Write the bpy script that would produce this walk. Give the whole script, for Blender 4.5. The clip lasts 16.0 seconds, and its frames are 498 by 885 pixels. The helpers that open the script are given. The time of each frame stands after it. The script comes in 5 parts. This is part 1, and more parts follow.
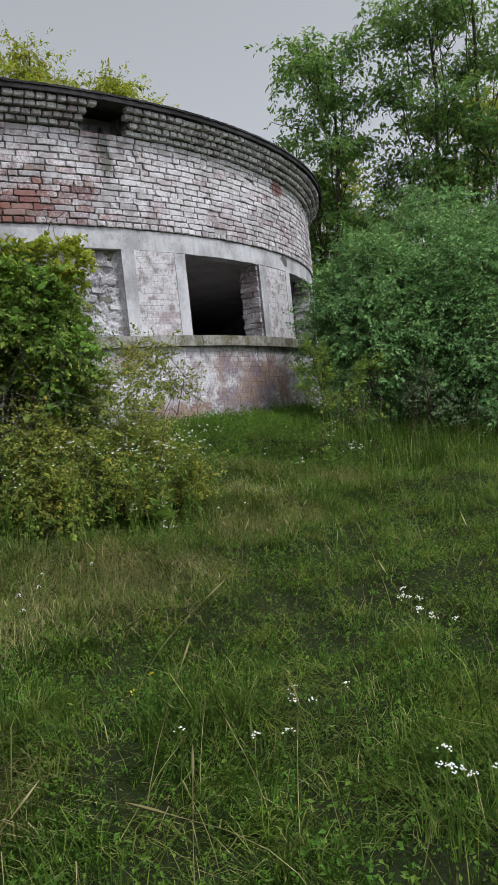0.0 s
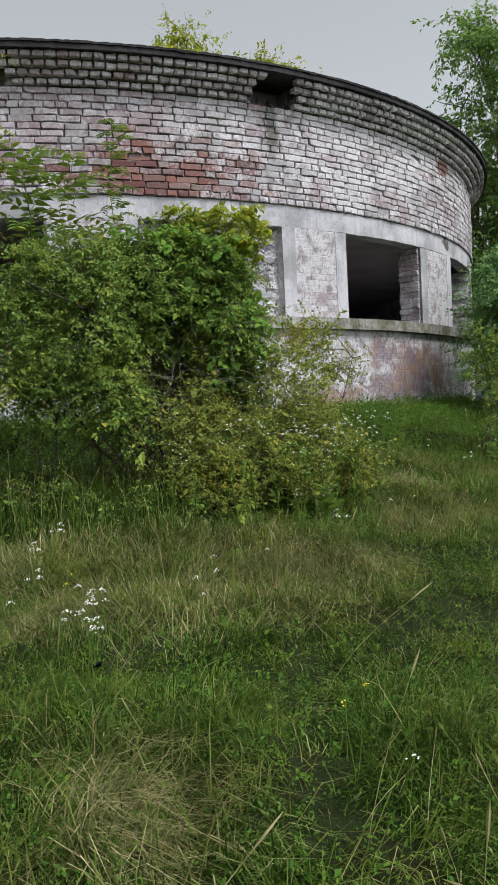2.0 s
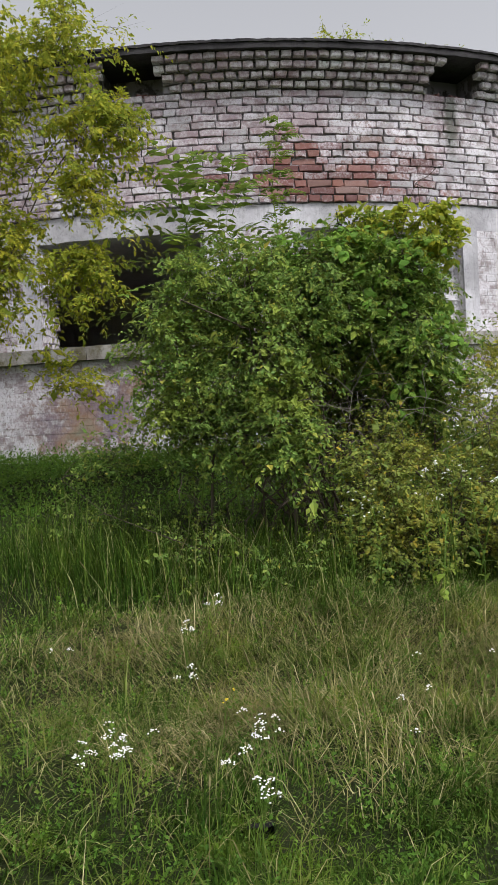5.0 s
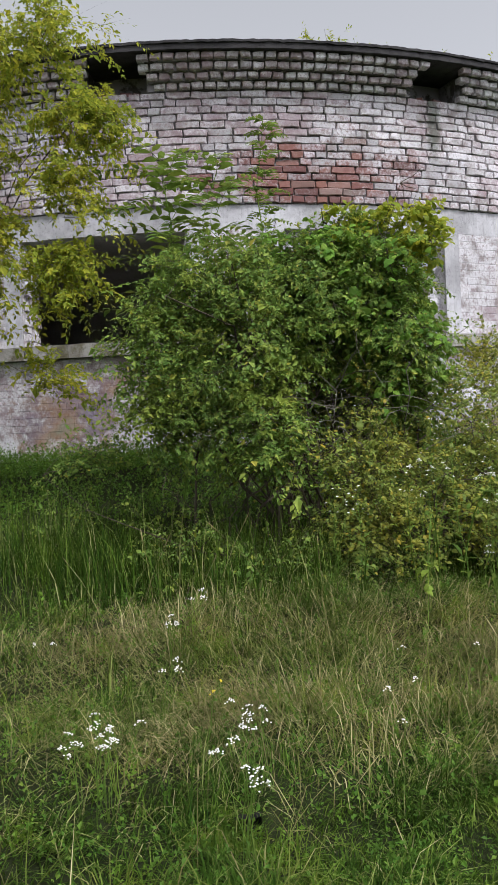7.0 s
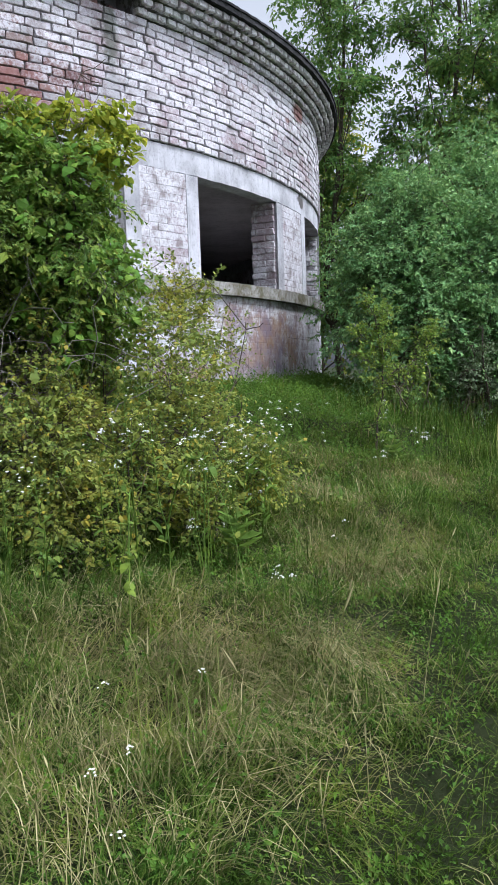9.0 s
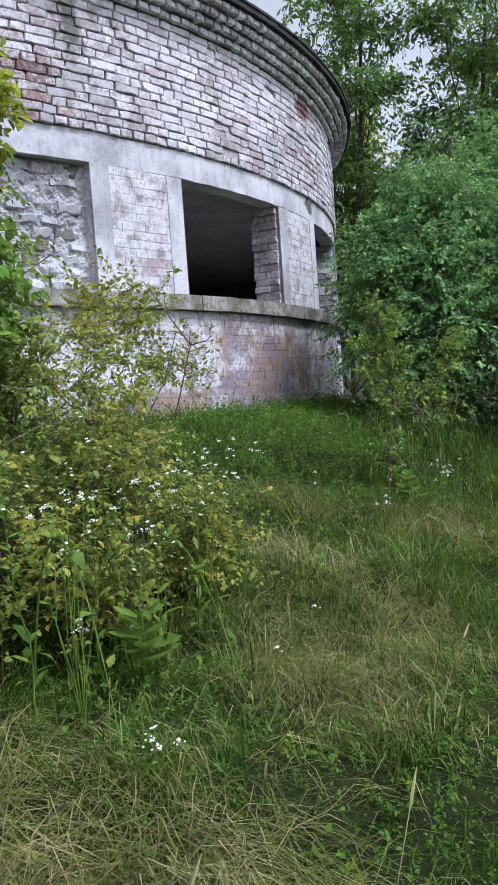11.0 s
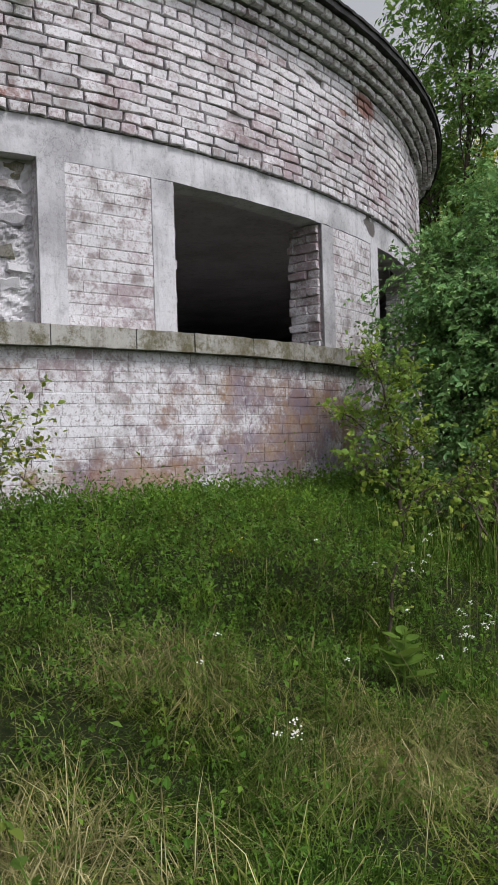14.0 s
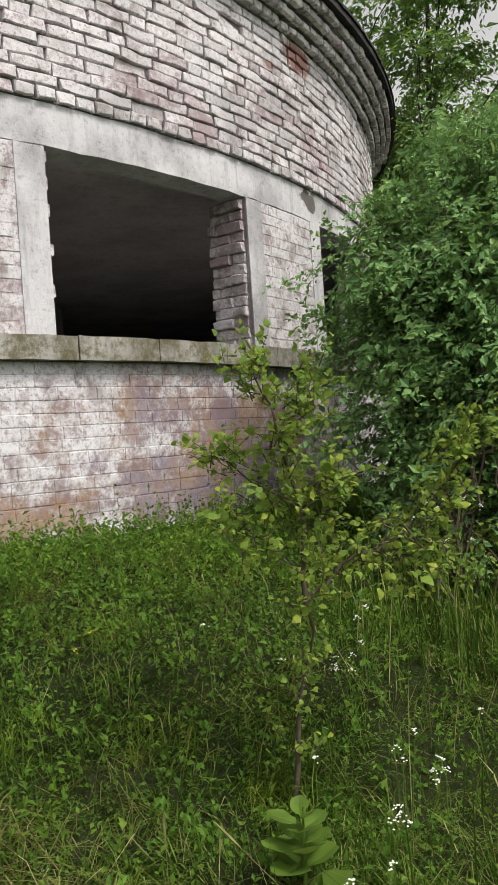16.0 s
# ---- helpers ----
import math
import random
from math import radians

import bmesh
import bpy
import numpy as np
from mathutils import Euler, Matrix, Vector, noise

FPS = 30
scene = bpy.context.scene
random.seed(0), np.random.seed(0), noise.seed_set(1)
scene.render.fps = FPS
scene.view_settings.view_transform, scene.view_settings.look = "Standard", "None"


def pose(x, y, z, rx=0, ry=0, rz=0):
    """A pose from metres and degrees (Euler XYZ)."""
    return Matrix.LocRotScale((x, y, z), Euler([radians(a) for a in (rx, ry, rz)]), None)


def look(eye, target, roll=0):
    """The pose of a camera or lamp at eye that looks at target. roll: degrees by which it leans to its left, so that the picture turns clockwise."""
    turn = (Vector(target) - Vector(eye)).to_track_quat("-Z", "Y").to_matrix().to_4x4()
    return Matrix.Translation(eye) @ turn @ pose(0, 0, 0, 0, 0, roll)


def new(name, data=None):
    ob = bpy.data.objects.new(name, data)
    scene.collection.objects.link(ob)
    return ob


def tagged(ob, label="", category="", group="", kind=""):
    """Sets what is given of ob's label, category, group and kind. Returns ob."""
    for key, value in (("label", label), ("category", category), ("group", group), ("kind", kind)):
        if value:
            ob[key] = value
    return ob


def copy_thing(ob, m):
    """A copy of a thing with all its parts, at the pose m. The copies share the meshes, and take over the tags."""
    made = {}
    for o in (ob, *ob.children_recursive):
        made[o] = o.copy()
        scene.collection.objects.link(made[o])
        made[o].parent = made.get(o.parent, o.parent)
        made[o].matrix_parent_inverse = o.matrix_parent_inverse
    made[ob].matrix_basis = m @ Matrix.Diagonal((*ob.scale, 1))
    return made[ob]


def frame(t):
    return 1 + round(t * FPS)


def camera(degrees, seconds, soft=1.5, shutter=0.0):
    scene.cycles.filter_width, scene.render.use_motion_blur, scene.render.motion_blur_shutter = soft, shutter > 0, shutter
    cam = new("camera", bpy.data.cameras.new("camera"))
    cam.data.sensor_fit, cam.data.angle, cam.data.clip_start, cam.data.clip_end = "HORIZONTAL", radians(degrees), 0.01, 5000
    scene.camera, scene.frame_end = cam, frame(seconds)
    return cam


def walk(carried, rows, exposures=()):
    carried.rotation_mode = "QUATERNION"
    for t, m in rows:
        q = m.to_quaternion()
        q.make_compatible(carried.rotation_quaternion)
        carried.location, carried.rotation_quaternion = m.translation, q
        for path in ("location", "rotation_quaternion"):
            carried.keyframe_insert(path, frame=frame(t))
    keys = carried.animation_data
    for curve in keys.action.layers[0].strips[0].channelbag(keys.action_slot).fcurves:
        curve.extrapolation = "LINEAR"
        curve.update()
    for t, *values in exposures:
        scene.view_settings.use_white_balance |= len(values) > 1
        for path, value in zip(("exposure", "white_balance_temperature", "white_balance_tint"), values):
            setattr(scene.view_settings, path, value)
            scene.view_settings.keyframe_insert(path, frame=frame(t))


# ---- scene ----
cam = camera(34.84, 16.0, 1.2)
PATH = [
    (0, (-0.334, 0.342, 1.453), (-1.348, 2.064, 1.376), -5.98),
    (0.5, (-0.39, 0.265, 1.46), (-1.45, 1.96, 1.383), -4.41),
    (1, (-0.459, 0.219, 1.459), (-1.587, 1.869, 1.384), -3.48),
    (1.5, (-0.572, 0.237, 1.453), (-1.769, 1.837, 1.384), -2.62),
    (2, (-0.784, 0.423, 1.441), (-2.055, 1.965, 1.357), -2.8),
    (2.5, (-0.972, 0.582, 1.464), (-2.246, 2.12, 1.357), -3.24),
    (3, (-1.2, 0.781, 1.512), (-2.459, 2.329, 1.38), -3.19),
    (3.5, (-1.333, 0.995, 1.552), (-2.639, 2.506, 1.431), -3.7),
    (4, (-1.413, 1.075, 1.6), (-2.842, 2.473, 1.531), -4.23),
    (4.5, (-1.502, 1.018, 1.594), (-2.995, 2.347, 1.557), -3.48),
    (4.7, (-1.522, 1.003, 1.59), (-3.046, 2.298, 1.557), -3.08),
    (6.8, (-1.572, 0.949, 1.538), (-3.141, 2.19, 1.524), -2.47),
    (7, (-1.564, 0.965, 1.543), (-3.07, 2.28, 1.524), -2.43),
    (7.5, (-1.65, 1.153, 1.536), (-2.992, 2.636, 1.51), -2.47),
    (8, (-1.75, 1.34, 1.549), (-2.963, 2.93, 1.521), -2.99),
    (8.5, (-1.935, 1.45, 1.541), (-3.037, 3.119, 1.495), -3.16),
    (9, (-2.16, 1.611, 1.577), (-3.019, 3.407, 1.392), -2.0),
    (9.2, (-2.187, 1.682, 1.581), (-2.985, 3.506, 1.381), -1.79),
    (11.3, (-2.274, 3.167, 1.564), (-3.261, 4.903, 1.446), -3.55),
    (11.5, (-2.241, 3.347, 1.591), (-3.223, 5.084, 1.458), -2.48),
    (12, (-2.312, 3.78, 1.564), (-3.328, 5.496, 1.404), -1.6),
    (12.5, (-2.378, 4.155, 1.638), (-3.501, 5.802, 1.482), -1.98),
    (13, (-2.373, 4.528, 1.639), (-3.582, 6.119, 1.555), -3.6),
    (13.5, (-2.296, 4.891, 1.722), (-3.565, 6.436, 1.715), -2.88),
    (14, (-2.428, 5.212, 1.743), (-3.658, 6.789, 1.745), -1.74),
    (14.5, (-2.542, 5.533, 1.795), (-3.751, 7.127, 1.826), -2.92),
    (15, (-2.569, 5.889, 1.867), (-3.764, 7.493, 1.891), -3.9),
    (15.5, (-2.647, 6.138, 1.876), (-3.847, 7.738, 1.886), -5.13),
    (16, (-2.788, 6.461, 1.914), (-3.982, 8.065, 1.899), -3.84),
]
walk(cam, [(t, look(eye, target, roll)) for t, eye, target, roll in PATH],
    [(0, 0.06, 5950, 10), (1, 0.0, 5950, 10), (2, 0.20, 6000, 9), (3.5, 0.36, 6150, 10), (4.5, 0.30, 6150, 13), (7, 0.36, 6000, 13), (7.5, 0.38, 6100, 13), (8, 0.36, 6400, 20), (8.5, 0.24, 6300, 16), (9, 0.62, 5500, 13), (11.5, 0.48, 5400, 14), (12.5, 0.44, 5700, 11), (13.5, 0.16, 5950, 13), (14.5, 0.10, 6250, 11), (16, 0.40, 6600, 9)])

# ---- world, sun ----
SUN_ELEV, SUN_AZ = 55.0, 2.0          # degrees; azimuth counted from +x towards +y
world = bpy.data.worlds.new("sky")
scene.world = world
world.use_nodes = True
wn, wl = world.node_tree.nodes, world.node_tree.links
sky = wn.new("ShaderNodeTexSky")
sky.sky_type = "NISHITA"
sky.sun_disc = False
sky.sun_elevation = radians(SUN_ELEV)
sky.sun_rotation = radians(90 - SUN_AZ)
sky.air_density, sky.dust_density, sky.ozone_density = 1.0, 4.0, 1.0
pale = wn.new("ShaderNodeHueSaturation")
pale.inputs["Saturation"].default_value = 0.0
wl.new(sky.outputs[0], pale.inputs["Color"])
wl.new(pale.outputs[0], wn["Background"].inputs["Color"])
wn["Background"].inputs["Strength"].default_value = 0.15
sun = new("sun", bpy.data.lights.new("sun", "SUN"))
sun.data.energy, sun.data.angle, sun.data.color = 1.7, radians(13.0), (1.0, 0.95, 0.85)
SUN_FROM = Vector((math.cos(radians(SUN_AZ)) * math.cos(radians(SUN_ELEV)), math.sin(radians(SUN_AZ)) * math.cos(radians(SUN_ELEV)), math.sin(radians(SUN_ELEV))))
sun.matrix_world = look(SUN_FROM * 60, (0, 0, 0))

# ---- plan ----
CX, CY = -14.539, 11.433               # centre of the round building
RU, RL = 8.269, 8.235                  # outer radius of the upper wall, of the lower ring
WALL = 0.36
Z_FLOOR, Z_SILL, Z_HEAD, Z_BAND, Z_CORNICE, Z_SLAB, Z_TOP = 1.55, 2.585, 3.726, 3.994, 5.19, 5.482, 5.555
COURSE = (Z_CORNICE - Z_BAND) / 15
OPENINGS = [(-53.4, -40.5), (-33.3, -20.2), (-12.8, -0.6), (7.6, 20.0)]   # degrees; the second is walled up
rng = np.random.default_rng(7)


def ring(deg, r, z=0.0):
    a = radians(deg)
    return Vector((CX + r * math.cos(a), CY + r * math.sin(a), z))


def swell(x, y):
    """Low, uneven rise and fall of the ground."""
    return 0.035 * np.sin(1.7 * x + 0.6 * y) + 0.03 * np.sin(2.3 * y - 0.9 * x + 1.0) + 0.03 * np.sin(4.1 * x - 3.3 * y) + 0.024 * np.sin(7.7 * x + 5.9 * y + 1.5 * np.sin(3.1 * y)) + 0.016 * np.sin(9.3 * y - 8.1 * x)


def ground_z(x, y):
    d = np.hypot(x - CX, y - CY) - RL
    z = np.interp(d, (-9, 0, 1, 2, 3, 4.4, 5.2, 6, 7, 10, 20, 60), (1.38, 1.36, 1.2, 0.98, 0.74, 0.6, 0.5, 0.42, 0.38, 0.2, 0.0, -0.3))
    return z + swell(x, y) * np.clip(d, 0, 1)


# ---- materials ----
def material(name, rough=0.8, spec=0.3):
    m = bpy.data.materials.new(name)
    m.use_nodes = True
    bsdf = m.node_tree.nodes["Principled BSDF"]
    bsdf.inputs["Roughness"].default_value = rough
    bsdf.inputs["Specular IOR Level"].default_value = spec
    return m, m.node_tree.nodes, m.node_tree.links, bsdf


def node(ns, kind, **values):
    n = ns.new(kind)
    for k, v in values.items():
        n.inputs[k.replace("_", " ")].default_value = v
    return n


def noise_tex(ns, ls, scale, detail=4.0, rough=0.55, coords=None):
    n = node(ns, "ShaderNodeTexNoise", Scale=scale, Detail=detail, Roughness=rough)
    if coords is not None:
        ls.new(coords, n.inputs["Vector"])
    return n.outputs["Fac"]


def ramp(ns, ls, fac, stops):
    n = ns.new("ShaderNodeValToRGB")
    els = n.color_ramp.elements
    while len(els) < len(stops):
        els.new(0.5)
    for el, (p, c) in zip(els, stops):
        el.position, el.color = p, ((*c, 1) if len(c) == 3 else c)
    ls.new(fac, n.inputs[0])
    return n.outputs[0]


def mixed(ns, ls, fac, a, b, mode="MIX"):
    n = ns.new("ShaderNodeMix")
    n.data_type, n.blend_type = "RGBA", mode
    for sock, v in ((0, fac), (6, a), (7, b)):
        if isinstance(v, (int, float)):
            n.inputs[sock].default_value = v
        elif isinstance(v, tuple):
            n.inputs[sock].default_value = (*v, 1)
        else:
            ls.new(v, n.inputs[sock])
    return n.outputs[2]


def calc(ns, ls, op, a, b=0.0, c=0.0):
    n = ns.new("ShaderNodeMath")
    n.operation = op
    for i, v in enumerate((a, b, c)):
        if isinstance(v, (int, float)):
            n.inputs[i].default_value = v
        else:
            ls.new(v, n.inputs[i])
    return n.outputs[0]


def bump(ns, ls, bsdf, height, strength=0.4, distance=0.01):
    n = node(ns, "ShaderNodeBump", Strength=strength, Distance=distance)
    ls.new(height, n.inputs["Height"])
    ls.new(n.outputs[0], bsdf.inputs["Normal"])


def place(ns):
    return ns.new("ShaderNodeNewGeometry").outputs["Position"]


def step_fac(ns, ls, v, lo, hi):
    n = ns.new("ShaderNodeMapRange")
    n.interpolation_type = "SMOOTHSTEP"
    n.inputs[1].default_value, n.inputs[2].default_value = lo, hi
    ls.new(v, n.inputs[0])
    return n.outputs[0]


def spot(ns, ls, pos, centre, scales):
    """1 at centre, 0 outside an ellipsoid with those half axes."""
    s = node(ns, "ShaderNodeVectorMath")
    s.operation = "SUBTRACT"
    ls.new(pos, s.inputs[0])
    s.inputs[1].default_value = centre
    d = node(ns, "ShaderNodeVectorMath")
    d.operation = "DIVIDE"
    ls.new(s.outputs[0], d.inputs[0])
    d.inputs[1].default_value = scales
    n = node(ns, "ShaderNodeVectorMath")
    n.operation = "LENGTH"
    ls.new(d.outputs[0], n.inputs[0])
    return calc(ns, ls, "SUBTRACT", 1.0, n.outputs["Value"])


def brick_material(name, single, bare, white=(0.68, 0.648, 0.675), splash=0.0):
    """Whitewashed red brick. single: pieces of their own; bare: how much of the wash is gone."""
    m, ns, ls, b = material(name, 0.9, 0.2)
    pos = place(ns)
    if single:
        r = ns.new("ShaderNodeObjectInfo").outputs["Random"]
    else:
        r = ns.new("ShaderNodeNewGeometry").outputs["Random Per Island"]
    clay = ramp(ns, ls, calc(ns, ls, "FRACT", calc(ns, ls, "MULTIPLY", r, 7.3)), [(0.0, (0.12, 0.048, 0.042)), (0.4, (0.19, 0.068, 0.055)), (0.75, (0.26, 0.11, 0.08)), (1.0, (0.22, 0.15, 0.13))])
    wash = mixed(ns, ls, step_fac(ns, ls, r, 0.0, 0.55), tuple((0.92 if splash or bare < 0.1 else 0.66) * v for v in white), white)
    fine = noise_tex(ns, ls, 38.0, 6.0, 0.65, pos)
    broad = noise_tex(ns, ls, 1.3, 3.0, 0.5, pos)
    grime = noise_tex(ns, ls, 6.0, 5.0, 0.7, pos)
    wash = mixed(ns, ls, step_fac(ns, ls, grime, 0.44, 0.66), wash, (0.30, 0.26, 0.26))
    blotch = noise_tex(ns, ls, 24.0, 6.0, 0.8, pos)
    zone = noise_tex(ns, ls, 0.85, 3.0, 0.6, pos)
    wash = mixed(ns, ls, calc(ns, ls, "MULTIPLY", step_fac(ns, ls, zone, 0.52, 0.40), 0.55), wash, tuple(min(0.82, 1.12 * v) for v in white))
    wash = mixed(ns, ls, calc(ns, ls, "MULTIPLY", step_fac(ns, ls, blotch, 0.50, 0.70), 0.6), wash, (0.31, 0.25, 0.24))
    wash = mixed(ns, ls, calc(ns, ls, "MULTIPLY", step_fac(ns, ls, fine, 0.53, 0.66), 0.7), wash, (0.24, 0.18, 0.17))
    wash = mixed(ns, ls, calc(ns, ls, "MULTIPLY", step_fac(ns, ls, noise_tex(ns, ls, 95.0, 3.0, 0.6, pos), 0.58, 0.68), 0.55), wash, (0.16, 0.13, 0.12))
    faded = noise_tex(ns, ls, 1.05, 5.0, 0.68, pos)
    faded = calc(ns, ls, "ADD", faded, calc(ns, ls, "MULTIPLY", calc(ns, ls, "MAXIMUM", spot(ns, ls, pos, tuple(ring(-46.0, RU, 4.6)), (4.6, 4.6, 3.0)), 0.0), 0.15))
    faded = calc(ns, ls, "ADD", faded, calc(ns, ls, "ADD", calc(ns, ls, "MULTIPLY", r, 0.22), calc(ns, ls, "MULTIPLY", calc(ns, ls, "SUBTRACT", blotch, 0.5), 0.5)))
    wash = mixed(ns, ls, calc(ns, ls, "MULTIPLY", step_fac(ns, ls, faded, 0.62, 0.86), 0.75), wash, (0.30, 0.215, 0.23))
    # where the wash has worn away
    gone = calc(ns, ls, "ADD", calc(ns, ls, "MULTIPLY", r, 0.08 if splash else 0.30), calc(ns, ls, "MULTIPLY", broad, 0.75 if splash else 0.58))
    gone = calc(ns, ls, "ADD", gone, calc(ns, ls, "MULTIPLY", fine, 0.45))
    gone = calc(ns, ls, "ADD", gone, bare - 0.62)
    worn = spot(ns, ls, pos, tuple(ring(-31.5, RU, 4.18)), (1.7, 1.7, 0.74))
    worn = calc(ns, ls, "MULTIPLY", calc(ns, ls, "MAXIMUM", worn, 0.0), 0.62)
    chip = spot(ns, ls, pos, tuple(ring(5.6, RU, 5.08)), (0.35, 0.35, 0.16))
    chip = calc(ns, ls, "MAXIMUM", chip, spot(ns, ls, pos, tuple(ring(2.4, RU, 4.86)), (0.16, 0.16, 0.06)))
    chip = calc(ns, ls, "MULTIPLY", calc(ns, ls, "MAXIMUM", chip, 0.0), 0.8)
    gone = calc(ns, ls, "ADD", gone, calc(ns, ls, "MAXIMUM", worn, chip))
    if splash:   # wash flaked off along the foot of the wall
        z = ns.new("ShaderNodeSeparateXYZ")
        ls.new(pos, z.inputs[0])
        gone = calc(ns, ls, "ADD", gone, calc(ns, ls, "MULTIPLY", step_fac(ns, ls, calc(ns, ls, "ADD", z.outputs[2], calc(ns, ls, "MULTIPLY", broad, 0.9)), 2.75, 1.75), splash))
    gone = calc(ns, ls, "ADD", gone, calc(ns, ls, "MULTIPLY", calc(ns, ls, "SUBTRACT", blotch, 0.5), 0.5))
    if splash:   # brown, ochre and violet stains soaked into the base
        stain = calc(ns, ls, "MAXIMUM", spot(ns, ls, pos, tuple(ring(-3.5, RL, 1.85)), (2.2, 2.2, 1.0)), spot(ns, ls, pos, tuple(ring(-16.0, RL, 1.45)), (1.6, 1.6, 0.5)))
        stain = calc(ns, ls, "MAXIMUM", stain, spot(ns, ls, pos, tuple(ring(-50.0, RL, 1.8)), (1.2, 1.2, 0.8)))
        stain = calc(ns, ls, "ADD", calc(ns, ls, "MULTIPLY", calc(ns, ls, "MAXIMUM", stain, 0.0), 1.0), calc(ns, ls, "ADD", calc(ns, ls, "MULTIPLY", calc(ns, ls, "SUBTRACT", noise_tex(ns, ls, 3.4, 6.0, 0.72, pos), 0.5), 2.9), calc(ns, ls, "MULTIPLY", calc(ns, ls, "SUBTRACT", blotch, 0.5), 1.0)))
        tone = ramp(ns, ls, noise_tex(ns, ls, 2.3, 4.0, 0.6, pos), [(0.35, (0.19, 0.15, 0.21)), (0.47, (0.24, 0.16, 0.16)), (0.58, (0.31, 0.18, 0.10)), (0.7, (0.22, 0.20, 0.11))])
        wash = mixed(ns, ls, calc(ns, ls, "MULTIPLY", step_fac(ns, ls, stain, 0.22, 0.80), 0.80), wash, tone)
    colour = mixed(ns, ls, calc(ns, ls, "MULTIPLY", step_fac(ns, ls, gone, 0.34, 0.60), 0.88), wash, clay)
    # green-black run of water below the broken gap
    run = spot(ns, ls, pos, tuple(ring(-20.9, RU, 4.95)), (0.13, 0.13, 0.62))
    run = calc(ns, ls, "MULTIPLY", step_fac(ns, ls, calc(ns, ls, "ADD", run, calc(ns, ls, "MULTIPLY", blotch, 0.8)), 0.45, 1.1), 0.75)
    colour = mixed(ns, ls, run, colour, (0.075, 0.085, 0.06))
    ls.new(colour, b.inputs["Base Color"])
    bump(ns, ls, b, calc(ns, ls, "ADD", fine, calc(ns, ls, "MULTIPLY", grime, 1.5)), 0.5, 0.008)
    return m


def concrete_material(name, light, dark, moss=0.0, painted=0.0):
    m, ns, ls, b = material(name, 0.92, 0.2)
    pos = place(ns)
    broad, mid, fine = noise_tex(ns, ls, 1.6, 5.0, 0.6, pos), noise_tex(ns, ls, 9.0, 6.0, 0.7, pos), noise_tex(ns, ls, 70.0, 4.0, 0.6, pos)
    c = mixed(ns, ls, step_fac(ns, ls, broad, 0.38, 0.66), light, dark)
    c = mixed(ns, ls, calc(ns, ls, "MULTIPLY", step_fac(ns, ls, mid, 0.5, 0.75), 0.55), c, tuple(0.5 * v for v in dark))
    c = mixed(ns, ls, calc(ns, ls, "MULTIPLY", fine, 0.35), c, tuple(0.7 * v for v in light))
    stretch = node(ns, "ShaderNodeMapping")
    stretch.inputs["Scale"].default_value = (1.0, 1.0, 0.12)
    ls.new(pos, stretch.inputs["Vector"])
    streak = noise_tex(ns, ls, 14.0, 5.0, 0.7, stretch.outputs[0])
    c = mixed(ns, ls, calc(ns, ls, "MULTIPLY", step_fac(ns, ls, streak, 0.5, 0.72), 0.5), c, tuple(0.75 * v for v in dark))
    scar = spot(ns, ls, pos, tuple(ring(6.4, RL, 3.90)), (0.17, 0.17, 0.12))
    c = mixed(ns, ls, step_fac(ns, ls, calc(ns, ls, "ADD", scar, calc(ns, ls, "MULTIPLY", calc(ns, ls, "SUBTRACT", mid, 0.5), 1.6)), 0.2, 0.3), c, (0.13, 0.115, 0.11))
    vein = calc(ns, ls, "ABSOLUTE", calc(ns, ls, "SUBTRACT", noise_tex(ns, ls, 2.7, 6.0, 0.72, pos), 0.5))
    crack = calc(ns, ls, "MULTIPLY", step_fac(ns, ls, vein, 0.010, 0.003), step_fac(ns, ls, broad, 0.46, 0.56))
    c = mixed(ns, ls, calc(ns, ls, "MULTIPLY", crack, 0.4), c, tuple(0.3 * v for v in dark))
    c = mixed(ns, ls, calc(ns, ls, "MULTIPLY", step_fac(ns, ls, noise_tex(ns, ls, 30.0, 5.0, 0.75, pos), 0.53, 0.68), 0.5), c, tuple(0.6 * v for v in dark))
    if moss:
        c = mixed(ns, ls, calc(ns, ls, "MULTIPLY", step_fac(ns, ls, noise_tex(ns, ls, 5.5, 7.0, 0.8, pos), 0.44, 0.62), moss), c, (0.115, 0.10, 0.05))
    if painted:
        c = mixed(ns, ls, calc(ns, ls, "MULTIPLY", step_fac(ns, ls, calc(ns, ls, "ADD", broad, calc(ns, ls, "MULTIPLY", mid, 0.7)), 0.82, 0.94), painted), c, (0.58, 0.55, 0.58))
    ls.new(c, b.inputs["Base Color"])
    bump(ns, ls, b, calc(ns, ls, "ADD", mid, calc(ns, ls, "MULTIPLY", fine, 0.4)), 0.5, 0.012)
    return m


